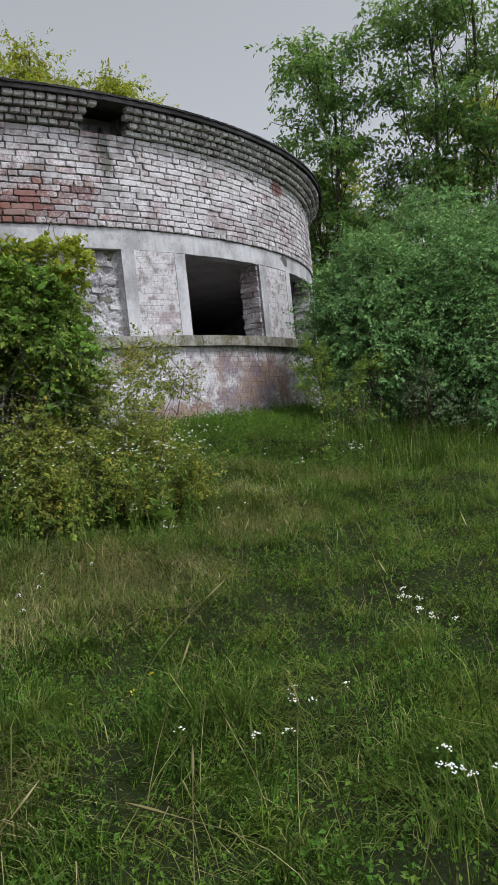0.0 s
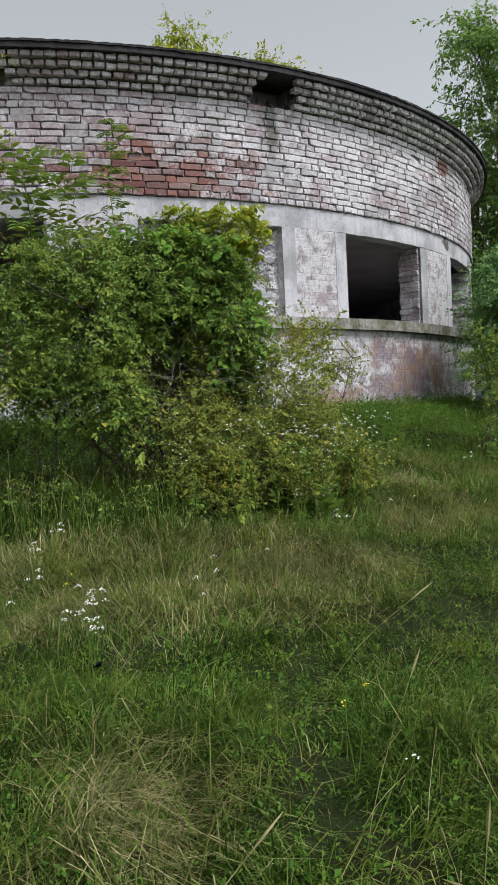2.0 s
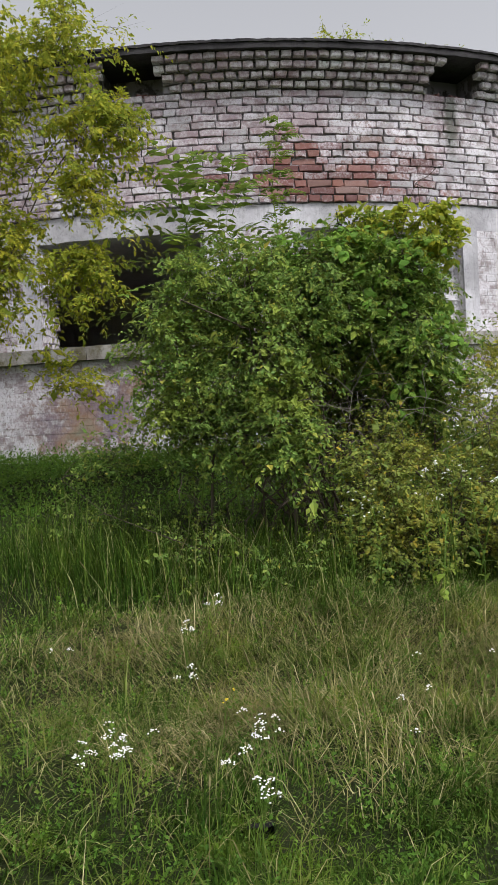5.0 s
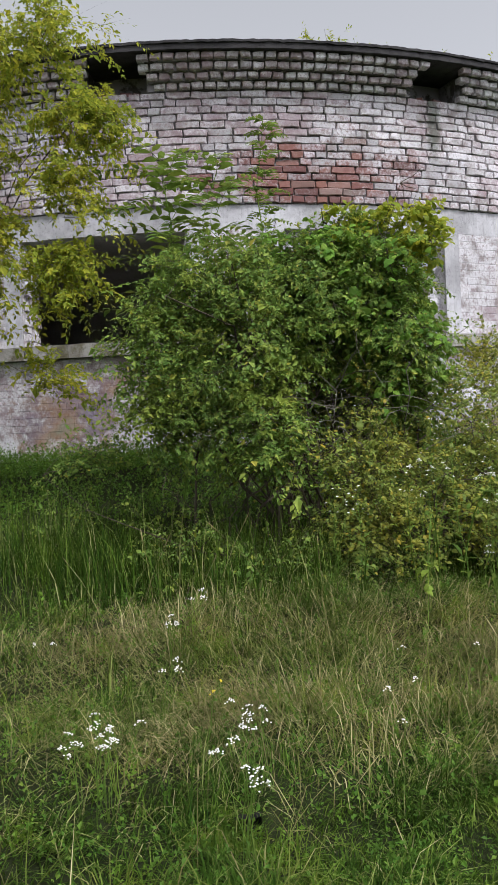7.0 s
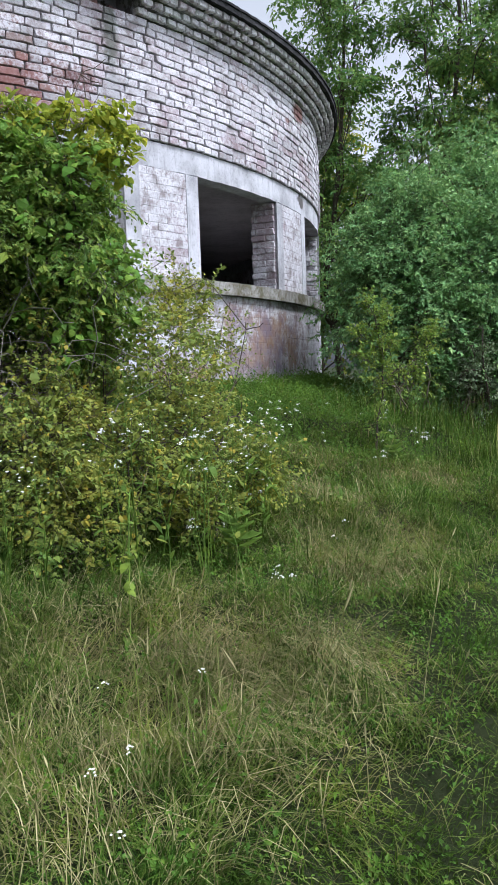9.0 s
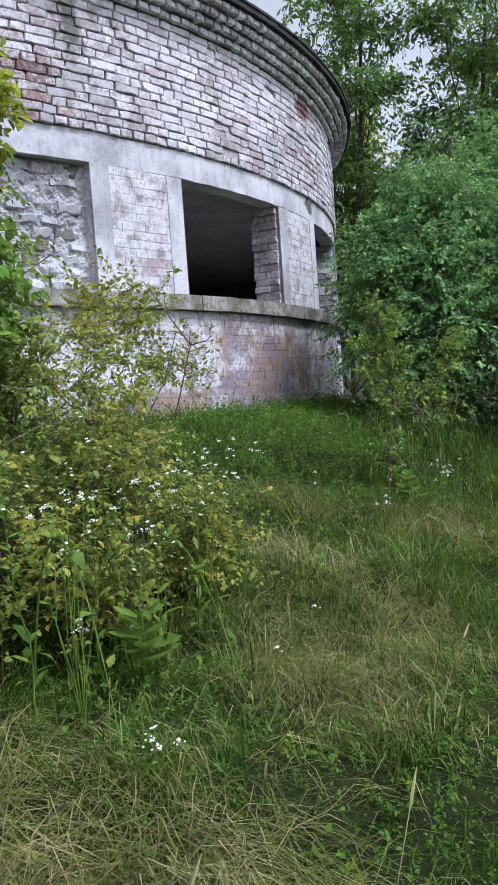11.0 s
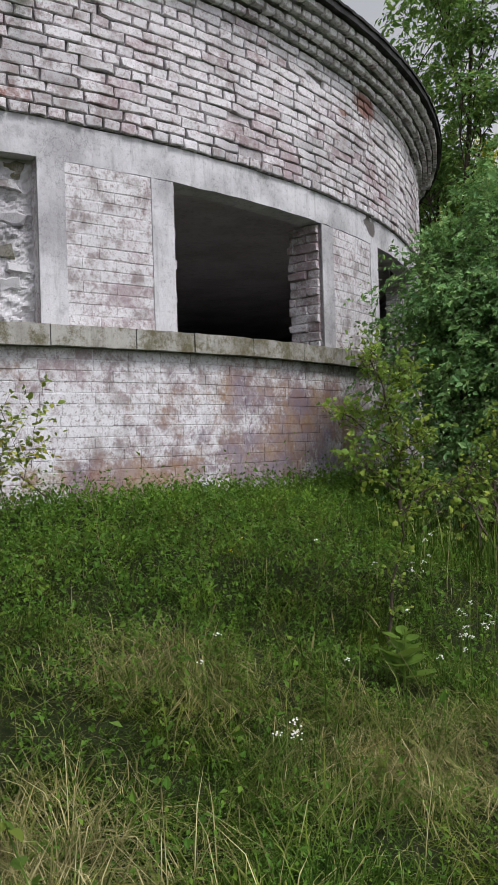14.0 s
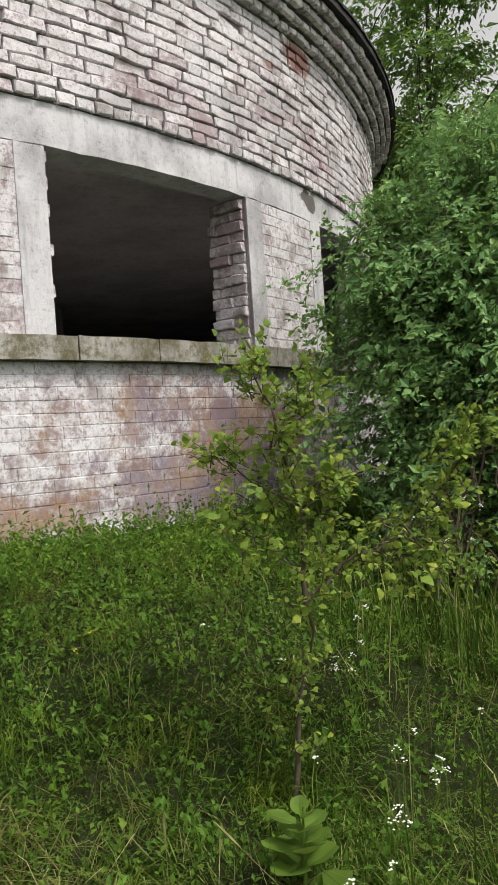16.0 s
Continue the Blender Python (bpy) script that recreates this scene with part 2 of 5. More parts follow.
def leaf_material(name, stops, through_light=0.4, rough=0.5, yellowing=0.5, dulling=0.6):
    m, ns, ls, b = material(name, rough, 0.14 if rough < 0.6 else 0.05)
    r = ns.new("ShaderNodeNewGeometry").outputs["Random Per Island"]
    c = ramp(ns, ls, r, stops)
    big = noise_tex(ns, ls, 1.7, 3.0, 0.5, place(ns))
    c = mixed(ns, ls, calc(ns, ls, "MULTIPLY", step_fac(ns, ls, big, 0.45, 0.7), dulling), c, tuple(0.55 * v for v in stops[len(stops) // 2][1]))
    warm = noise_tex(ns, ls, 3.3, 3.0, 0.6, place(ns))
    mid_tone = stops[len(stops) // 2][1]
    c = mixed(ns, ls, calc(ns, ls, "MULTIPLY", step_fac(ns, ls, warm, 0.5, 0.68), yellowing), c, (mid_tone[0] * 1.9, mid_tone[1] * 1.45, mid_tone[2]))
    # darker clumps in the colour, deepening the soft shade between tufts
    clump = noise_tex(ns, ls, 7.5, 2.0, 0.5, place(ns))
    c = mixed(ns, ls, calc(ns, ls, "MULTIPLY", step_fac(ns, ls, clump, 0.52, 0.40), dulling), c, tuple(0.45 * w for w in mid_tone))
    ls.new(c, b.inputs["Base Color"])
    t = ns.new("ShaderNodeBsdfTranslucent")
    ls.new(mixed(ns, ls, 0.4, c, (0.22, 0.27, 0.05)), t.inputs["Color"])
    mx = ns.new("ShaderNodeMixShader")
    mx.inputs[0].default_value = through_light
    ls.new(b.outputs[0], mx.inputs[1])
    ls.new(t.outputs[0], mx.inputs[2])
    ls.new(mx.outputs[0], ns["Material Output"].inputs["Surface"])
    return m


def bark_material(name, light, dark):
    m, ns, ls, b = material(name, 0.9, 0.2)
    pos = place(ns)
    f = noise_tex(ns, ls, 25.0, 5.0, 0.7, pos)
    ls.new(mixed(ns, ls, f, dark, light), b.inputs["Base Color"])
    bump(ns, ls, b, f, 0.6, 0.01)
    return m


BRICK_ONE = brick_material("whitewashed brick", True, 0.13)
BRICK_MANY = brick_material("whitewashed brick wall", False, 0.13)
BASE_ONE = brick_material("worn whitewashed brick", True, 0.08, (0.70, 0.678, 0.71), 0.24)
BASE_MANY = brick_material("worn whitewashed brick wall", False, 0.08, (0.70, 0.678, 0.71), 0.24)
PIER_ONE = brick_material("painted pier brick", True, 0.04, (0.69, 0.665, 0.69))
PIER_MANY = brick_material("painted pier wall", False, 0.04, (0.69, 0.665, 0.69))
BARE = brick_material("bare brick", True, 0.6)
CORNICE_ONE = brick_material("sooty whitewashed brick", True, 0.14, (0.78, 0.74, 0.76))
CORNICE_MANY = brick_material("sooty whitewashed brick wall", False, 0.14, (0.78, 0.74, 0.76))
MORTAR = concrete_material("old mortar", (0.15, 0.135, 0.13), (0.045, 0.04, 0.038), 0.0, 0.5)
CONCRETE = concrete_material("whitewashed concrete", (0.67, 0.652, 0.68), (0.38, 0.365, 0.38))
LEDGE = concrete_material("mossy concrete", (0.44, 0.42, 0.39), (0.22, 0.20, 0.17), 0.9)
ROOFING = concrete_material("roofing felt", (0.060, 0.056, 0.058), (0.018, 0.017, 0.018))
PLASTER = concrete_material("old plaster", (0.68, 0.64, 0.64), (0.52, 0.49, 0.49))
RUBBLE = concrete_material("rubble mortar", (0.66, 0.64, 0.66), (0.36, 0.34, 0.36))
BARK = bark_material("bark", (0.14, 0.11, 0.08), (0.035, 0.028, 0.022))
GREEN = [(0.0, (0.101, 0.190, 0.040)), (0.35, (0.168, 0.286, 0.058)), (0.7, (0.241, 0.358, 0.069)), (0.95, (0.347, 0.414, 0.076)), (1.0, (0.493, 0.426, 0.067))]
DEEP = [(0.0, (0.127, 0.270, 0.103)), (0.4, (0.198, 0.385, 0.140)), (0.8, (0.293, 0.506, 0.182)), (1.0, (0.460, 0.632, 0.230))]
# sunlight on the leaves is put into these yellow-green stops
SUNLIT = [(0.0, (0.230, 0.310, 0.040)), (0.5, (0.400, 0.450, 0.050)), (1.0, (0.620, 0.590, 0.060))]
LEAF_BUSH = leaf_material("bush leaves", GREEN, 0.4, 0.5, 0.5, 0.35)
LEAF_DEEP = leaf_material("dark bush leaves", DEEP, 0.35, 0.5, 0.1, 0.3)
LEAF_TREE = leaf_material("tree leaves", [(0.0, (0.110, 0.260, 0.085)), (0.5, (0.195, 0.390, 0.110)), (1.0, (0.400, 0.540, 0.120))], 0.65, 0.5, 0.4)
LEAF_SUNLIT = leaf_material("leaves coloured as sunlit", SUNLIT, 0.6, 0.5, 0.5, 0.1)
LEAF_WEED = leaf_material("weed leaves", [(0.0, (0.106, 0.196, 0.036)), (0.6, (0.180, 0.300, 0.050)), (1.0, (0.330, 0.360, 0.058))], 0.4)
# near-black stops put shade between the blades into random blades' colour
GRASS = leaf_material("grass blades with shade in the colour", [(0.0, (0.010, 0.030, 0.004)), (0.35, (0.026, 0.068, 0.008)), (0.68, (0.076, 0.152, 0.018)), (0.88, (0.230, 0.315, 0.056)), (1.0, (0.46, 0.43, 0.20))], 0.3, 0.6, 0.5, 0.65)
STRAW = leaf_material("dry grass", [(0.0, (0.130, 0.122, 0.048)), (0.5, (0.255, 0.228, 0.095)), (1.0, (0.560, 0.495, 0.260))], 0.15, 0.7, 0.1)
PETAL = material("white petals", 0.7)[0]
PETAL.node_tree.nodes["Principled BSDF"].inputs["Base Color"].default_value = (0.80, 0.79, 0.74, 1)
YELLOW = material("yellow petals", 0.7)[0]
YELLOW.node_tree.nodes["Principled BSDF"].inputs["Base Color"].default_value = (0.75, 0.58, 0.03, 1)
m_soil, ns, ls, b = material("soil and thatch", 0.95, 0.1)
pos = place(ns)
soil = mixed(ns, ls, noise_tex(ns, ls, 3.0, 5.0, 0.6, pos), (0.012, 0.022, 0.007), (0.036, 0.048, 0.016))
ls.new(mixed(ns, ls, calc(ns, ls, "MULTIPLY", noise_tex(ns, ls, 60.0, 5.0, 0.7, pos), 0.5), soil, (0.04, 0.034, 0.016)), b.inputs["Base Color"])
bump(ns, ls, b, noise_tex(ns, ls, 40.0, 6.0, 0.7, pos), 0.8, 0.03)
SOIL = m_soil


# ---- mesh helpers ----
def link_mesh(name, me, mat, parent=None, label=""):
    if mat:
        me.materials.append(mat)
    ob = new(name, me)
    if parent:
        ob.parent = parent
    if label:
        ob["label"] = label
    return ob


def from_faces(verts, faces):
    me = bpy.data.meshes.new("mesh")
    me.from_pydata([tuple(v) for v in verts], [], faces)
    me.update()
    return me


def fast_mesh(v, t, smooth=False):
    """A mesh of triangles from arrays of vertices and of indices."""
    me = bpy.data.meshes.new("mesh")
    v, t = np.asarray(v, np.float32), np.asarray(t, np.int32)
    me.vertices.add(len(v))
    me.vertices.foreach_set("co", v.ravel())
    me.loops.add(t.size)
    me.loops.foreach_set("vertex_index", t.ravel())
    me.polygons.add(len(t))
    me.polygons.foreach_set("loop_start", np.arange(len(t), dtype=np.int32) * 3)
    me.polygons.foreach_set("use_smooth", np.full(len(t), smooth))
    me.update(calc_edges=True)
    return me


def arc_block(r0, r1, z0, z1, a0, a1, step=2.0, wobble=0.0, seed=1):
    """A block bent round the building's centre, between two angles in degrees."""
    n = max(1, int(math.ceil((a1 - a0) / step)))
    full = a1 - a0 >= 359.99
    rr = np.random.default_rng(seed)
    verts, faces = [], []
    for i in range(n if full else n + 1):
        a = a0 + (a1 - a0) * i / n
        w = wobble * (rr.random(3) - 0.5)
        verts += [ring(a, r0, z0), ring(a, r1 + w[0], z0 + w[2]), ring(a, r1 + w[0] * 0.5, z1 + w[1]), ring(a, r0, z1)]
    count = n
    m = len(verts)
    for i in range(count):
        o, p = 4 * i, (4 * i + 4) % m if full else 4 * i + 4
        for k in range(4):
            faces.append((o + k, o + (k + 1) % 4, p + (k + 1) % 4, p + k))
    if not full:
        faces += [(3, 2, 1, 0), (m - 4, m - 3, m - 2, m - 1)]
    me = from_faces(verts, [f[::-1] for f in faces])
    return me


def join_meshes(meshes):
    v, f, k = [], [], 0
    for me in meshes:
        v += [x.co.copy() for x in me.vertices]
        f += [tuple(k + i for i in p.vertices) for p in me.polygons]
        k += len(me.vertices)
    return from_faces(v, f)


def brick_form(w, h, d, seed, rough=0.006, flat=0.0016, c=0.007):
    """A worn brick: x along the wall, y outward from 0 to d, z up; chamfered, uneven front."""
    rr = np.random.default_rng(seed)
    j = lambda: (rr.random() - 0.5) * 2 * rough
    k = 3 if w > 0.15 else 2
    ends = [(-w / 2, -h / 2), (w / 2, -h / 2), (w / 2, h / 2), (-w / 2, h / 2)]
    out = []
    for i, (x0, z0) in enumerate(ends):
        x1, z1 = ends[(i + 1) % 4]
        for q in range(k if i % 2 == 0 else 1):
            f = (q + (0.25 * (rr.random() - 0.5) if q else 0.0)) / k
            out.append([x0 + (x1 - x0) * f + j() * 0.9, 0, z0 + (z1 - z0) * f + j() * 0.75])
    sides = [[x, d - c + j() * 0.4, z] for x, _, z in out]
    tilt = [(rr.random() - 0.5) * 2 * flat for _ in range(2)]
    front = [[x * (1 - 2 * c / w) + j() * 0.35, d + tilt[0] * 2 * x / w + tilt[1] * 2 * z / h, z * (1 - 2 * c / h) + j() * 0.3] for x, _, z in out]
    n = len(out)
    v = out + sides + front
    f = [tuple(range(2 * n, 3 * n))]
    for i in range(n):
        m = (i + 1) % n
        f += [(i, m, n + m, n + i), (n + i, n + m, 2 * n + m, 2 * n + i)]
    return v, [q[::-1] for q in f]


FORMS = {}


def brick_set(kind, w, h, d, count=8, rough=0.006, flat=0.0016, c=0.007):
    FORMS[kind] = [brick_form(w, h, d, 100 * len(FORMS) + i, rough, flat, c) for i in range(count)]


brick_set("stretcher", 0.255, 0.070, 0.05, 16, 0.0095, 0.003)
brick_set("header", 0.123, 0.070, 0.05, 14, 0.0095, 0.003)
brick_set("cornice_header", 0.112, 0.060, 0.10, 12, 0.009)
brick_set("tight_stretcher", 0.259, 0.0725, 0.05, 10, 0.003, 0.0006, 0.0025)
brick_set("tight_header", 0.124, 0.0725, 0.05, 10, 0.003, 0.0006, 0.0025)
brick_set("rubble", 0.20, 0.10, 0.09, 12, 0.028, 0.012, 0.012)


def lay(rows, owner, one, many, near, name="brick", face=None, rest_label=""):
    """Lay bricks. rows: (angle, radius of the back, z, form). Those in the near range of angles become pieces of their own,
    at most 300; the rest one mesh."""
    shared = {}
    v_all, f_all, k, made = [], [], 0, 0
    rr = np.random.default_rng(len(rows))
    for a, r, z, kind in rows:
        i = int(rr.integers(len(FORMS[kind])))
        out = (rr.random() - 0.5) * (0.004 if kind.startswith("tight") else 0.016)
        m = Matrix.Translation(ring(a, r + out, z + (rr.random() - 0.5) * (0.003 if kind.startswith("tight") else 0.007))) @ Matrix.Rotation(radians(a - 90 + (rr.random() - 0.5) * (0.3 if kind.startswith("tight") else 0.8)), 4, "Z") @ Matrix.Rotation((rr.random() - 0.5) * 0.012, 4, "Y")
        v, f = FORMS[kind][i]
        if kind == "stretcher" and rr.random() < 0.05:   # a few bricks have weathered back
            m = m @ Matrix.Translation((0, -0.018, 0))
        if near[0] <= a <= near[1] and made < 300:
            if (kind, i) not in shared:
                shared[kind, i] = from_faces(v, f)
                shared[kind, i].materials.append(one)
            ob = new(name, shared[kind, i])
            ob.parent = owner
            ob.matrix_basis = m
            made += 1
        else:
            v_all += [m @ Vector(p) for p in v]
            f_all += [tuple(k + q for q in face) for face in f]
            k += len(v)
    if v_all:
        rest = link_mesh(name + "work", from_faces(v_all, f_all), many, owner)
        tagged(rest, kind="stuff")


# ---- ground ----
def spaced(lo, hi, fine, far):
    inner = np.arange(lo, hi + 1e-6, fine)
    out = np.geomspace(1.0, far, 22)
    return np.concatenate([lo - out[::-1], inner, hi + out])


gx, gy = spaced(-12.0, 6.0, 0.2, 900.0), spaced(-4.0, 18.0, 0.2, 900.0)
X, Y = np.meshgrid(gx, gy, indexing="ij")
Z = ground_z(X, Y)
n1, n2 = X.shape
idx = np.arange(n1 * n2).reshape(n1, n2)
q = np.stack([idx[:-1, :-1], idx[1:, :-1], idx[1:, 1:], idx[:-1, 1:]], -1).reshape(-1, 4)
tri = np.concatenate([q[:, [0, 1, 2]], q[:, [0, 2, 3]]])
ground = link_mesh("ground", fast_mesh(np.stack([X, Y, Z], -1).reshape(-1, 3), tri, True), SOIL)
tagged(ground, "sloping meadow soil covered with thatch and grass", "ground", kind="structure")

# ---- the round building ----
SIDE = (-66.0, 34.0)      # the stretch of the wall that is laid in bricks


def setting(name, me, mat, label, category):
    return tagged(link_mesh(name, me, mat), label, category, kind="structure")


NOTCHES = [(-47.2, -43.2, 0), (-22.6, -18.9, 0)]
wall_upper = setting("wall_upper", join_meshes([arc_block(RU - WALL, RU - 0.026, Z_BAND, Z_CORNICE - 0.02, 0, 360, 2.0), arc_block(RU - WALL, RU - WALL + 0.06, Z_CORNICE - 0.02, Z_SLAB, 0, 360, 2.0)]
    + [arc_block(RU - WALL + 0.06, RU - 0.034, Z_CORNICE - 0.02, Z_SLAB, c0, c1, 2.0) for c0, c1 in ((NOTCHES[1][1] + 0.2, NOTCHES[0][0] + 359.8), (NOTCHES[0][1] + 0.2, NOTCHES[1][0] - 0.2))]), MORTAR, "round upper wall of weathered whitewashed brick with open joints", "wall")
lintel = setting("lintel_ring", arc_block(RL - 0.20, RL, Z_HEAD, Z_BAND - 0.003, 0, 360, 1.0, 0.012, 4), CONCRETE, "stained whitewashed concrete ring beam above the windows", "lintel")
solid = [(OPENINGS[0][1], OPENINGS[1][0]), (OPENINGS[1][1], OPENINGS[2][0]), (OPENINGS[2][1], OPENINGS[3][0]), (OPENINGS[3][1], 360 + OPENINGS[0][0])]
FRAME_W = 1.35            # degrees of plain concrete beside each opening
wall_lower = setting("wall_lower", join_meshes([arc_block(RL - WALL, RL - 0.0045, Z_SILL, Z_HEAD - 0.003, a0, a1, 1.5) for a0, a1 in solid]), PIER_MANY, "round lower wall with painted brick piers between window openings", "wall")
wall_base = setting("wall_base", arc_block(RL - WALL, RL - 0.0035, 0.6, 2.437, 0, 360, 1.0), BASE_MANY, "brick base of the round wall, whitewash worn off near the grass", "wall")
setting("floor", arc_block(0.3, RL - WALL, Z_FLOOR - 0.2, Z_FLOOR, 0, 360, 6.0), PLASTER, "dusty dark floor inside the round building", "floor")
ceiling = setting("ceiling", arc_block(0.3, RL - WALL, 3.95, 4.1, 0, 360, 6.0), PLASTER, "dark ceiling inside the round building", "ceiling")
setting("wall_inner", arc_block(3.6, 3.9, Z_FLOOR, 3.95, 0, 360, 6.0), PLASTER, "dark inner ring wall inside the round building", "wall")
for a0, a1 in OPENINGS:
    for b0, b1 in ((a0 - FRAME_W, a0), (a1, a1 + FRAME_W)):
        tagged(link_mesh("window_surround", arc_block(RL - 0.03, RL + 0.004, Z_SILL, Z_HEAD - 0.004, b0, b1, 0.5, 0.008, int(100 + a0)), CONCRETE), "whitewashed concrete strip beside a window opening", "window frame", "window surrounds", "structure")
roof = setting("roof", arc_block(0.05, RU + 0.31, Z_SLAB, Z_TOP - 0.016, 0, 360, 0.45, 0.006, 9), ROOFING, "thin dark flat roof slab with a ragged felt edge", "roof")

felt = setting("roof_covering", arc_block(0.05, RU + 0.325, Z_TOP - 0.014, Z_TOP + 0.012, 0, 360, 0.35, 0.010, 19), ROOFING, "black roofing felt with a frayed edge on the roof slab", "roofing")
# ledge of separate concrete blocks under the windows
ledge = setting("ledge", arc_block(RL - WALL, RL - 0.03, 2.437, Z_SILL - 0.004, 0, 360, 2.0), MORTAR, "mossy projecting concrete sill ledge running round the wall", "ledge")
a = SIDE[0]
while a < SIDE[1]:
    w = 3.4 + 1.6 * rng.random()
    link_mesh("sill_block", arc_block(RL - 0.03, RL + 0.075 + 0.008 * rng.random(), 2.44, Z_SILL, a + 0.05, a + w, 0.7, 0.008, int(1000 + a)), LEDGE, ledge)
    a += w


def course(z, r, width, kinds, seed, a0=SIDE[0], a1=SIDE[1]):
    rr = np.random.default_rng(seed)
    rows, at = [], a0 + rr.random() * 1.0
    while at < a1:
        kind = kinds(rr)
        w = width[kind] * (1 + 0.03 * (rr.random() - 0.5))
        rows.append((at + math.degrees(w / r) / 2, r, z, kind))
        at += math.degrees(w / r)
    return rows


WIDE = {"tight_header": 0.134, "stretcher": 0.266, "header": 0.134, "cornice_header": 0.131, "tight_stretcher": 0.266}
upper_rows = []
for i in range(15):
    z = Z_BAND + COURSE * (i + 0.5)
    if i == 0:
        kinds = lambda rr: "header"
    elif i in (6, 12):
        kinds = lambda rr: "header" if rr.random() < 0.6 else "stretcher"
    else:
        kinds = lambda rr: "stretcher" if rr.random() < 0.78 else "header"
    upper_rows += course(z, RU - 0.05, WIDE, kinds, 40 + i)
lay(upper_rows, wall_upper, BRICK_ONE, BRICK_MANY, (-15.5, -1.5))

STEP = (Z_SLAB - Z_CORNICE) / 4
cornice = setting("cornice", join_meshes([arc_block(RU - 0.05, RU + 0.004 + 0.068 * i, Z_CORNICE + STEP * i + 0.002, Z_CORNICE + STEP * (i + 1) + 0.002, c0, c1, 1.0)
    for i in range(4) for c0, c1 in ((SIDE[1] - 360, NOTCHES[0][0] - 0.3), (NOTCHES[0][1] + 0.3, NOTCHES[1][0] - 0.3), (NOTCHES[1][1] + 0.3, SIDE[1]))]), MORTAR, "stepped brick cornice of four projecting courses with two broken gaps", "cornice")
cornice_rows = []
for i in range(4):
    rows = course(Z_CORNICE + STEP * (i + 0.5) + 0.002, RU - 0.045 + 0.068 * i, WIDE, lambda rr: "cornice_header", 80 + i)
    cornice_rows += [r for r in rows if not any(n0 - 0.2 + 0.4 * (i - 1.5) < r[0] < n1 + 0.5 - 0.3 * i for n0, n1, _ in NOTCHES)]
lay(cornice_rows, cornice, CORNICE_ONE, CORNICE_MANY, (-30.0, 8.0))

base_rows = []
for i in range(17):
    base_rows += course(2.437 - 0.0775 * (i + 0.5), RL - 0.05, WIDE, lambda rr: "tight_stretcher" if rr.random() < 0.72 else "tight_header", 120 + i)
lay(base_rows, wall_base, BASE_ONE, BASE_MANY, (-19.0, 1.0))

pier_rows = []
for p0, p1 in ((-63.0, OPENINGS[0][0]), *solid[:3], (OPENINGS[3][1], 33.0)):
    for i in range(14):
        h = (Z_HEAD - 0.004 - Z_SILL) / 14
        lo, hi = p0 + FRAME_W - 0.12, p1 - FRAME_W + 0.12
        at, first = lo, i % 2
        while at < hi - 0.2:
            w = min(1.80 if not first else 0.9, hi - at)
            first = 0
            if w > 1.0:
                pier_rows.append((at + w / 2, RL - 0.052, Z_SILL + h * (i + 0.5), "tight_stretcher"))
            elif w > 0.5:
                pier_rows.append((at + w / 2, RL - 0.052, Z_SILL + h * (i + 0.5), "tight_header"))
            at += w
lay(pier_rows, wall_lower, PIER_ONE, PIER_MANY, (-34.0, 8.0))

# brick-faced sides of the window openings
for k, (a0, a1) in enumerate(OPENINGS):
    if k == 1:
        continue
    for edge, sign in ((a0, 1), (a1, -1)):
        owner = tagged(link_mesh("window_reveal", arc_block(RL - WALL + 0.01, RL - 0.034, Z_SILL, Z_HEAD - 0.004, min(edge - 0.3 * sign, edge - 0.1 * sign), max(edge - 0.3 * sign, edge - 0.1 * sign), 1.0), MORTAR),
            "rough whitewashed brick side of a window opening", "window reveal", "window reveals", "structure")
        rr = np.random.default_rng(300 + k)
        shared = {}
        for i in range(14):
            h = (Z_HEAD - 0.004 - Z_SILL) / 14
            for kind, off, wide in ((("stretcher", 0.165, 1.0), ("header", 0.328, 0.5)) if i % 2 else (("header", 0.098, 1.0), ("stretcher", 0.262, 0.75))):
                f = int(rr.integers(8))
                if (kind, f) not in shared:
                    shared[kind, f] = from_faces(*FORMS[kind][f])
                    shared[kind, f].materials.append(PIER_ONE)
                ob = new("brick", shared[kind, f])
                ob.parent = owner
                p = ring(edge, RL - off, Z_SILL + h * (i + 0.5))
                tangent = Vector((-math.sin(radians(edge)), math.cos(radians(edge)), 0)) * sign
                turn = math.degrees(math.atan2(tangent.y, tangent.x)) - 90
                ob.matrix_basis = Matrix.Translation(p - tangent * (0.004 + 0.042 * rr.random() ** 1.3)) @ Matrix.Rotation(radians(turn + 2 * (rr.random() - 0.5)), 4, "Z") @ Matrix.Diagonal((wide, 1, 1, 1))

# the walled-up opening: rubble set in rough mortar
a0, a1 = OPENINGS[1]
na, nz = 150, 84
rr = np.random.default_rng(21)
verts, faces = [], []
for i in range(na + 1):
    for j in range(nz + 1):
        aa, zz = a0 - 0.3 + (a1 - a0 + 0.6) * i / na, Z_SILL - 0.01 + (Z_HEAD - Z_SILL + 0.02) * j / nz
        p = ring(aa, RL, zz)
        bulge = 0.022 * noise.noise(p * 5.0) + 0.026 * noise.noise(p * 13.0) + 0.016 * noise.noise(p * 31.0) + 0.008 * noise.noise(p * 70.0)
        verts.append(ring(aa, RL - 0.125 + bulge, zz))
n = len(verts)
verts += [ring(a0 - 0.3 + (a1 - a0 + 0.6) * i / na, RL - 0.4, z) for i in (0, na) for z in (Z_SILL - 0.01, Z_HEAD + 0.01)]
for i in range(na):
    for j in range(nz):
        q0 = i * (nz + 1) + j
        faces.append((q0, q0 + nz + 1, q0 + nz + 2, q0 + 1))
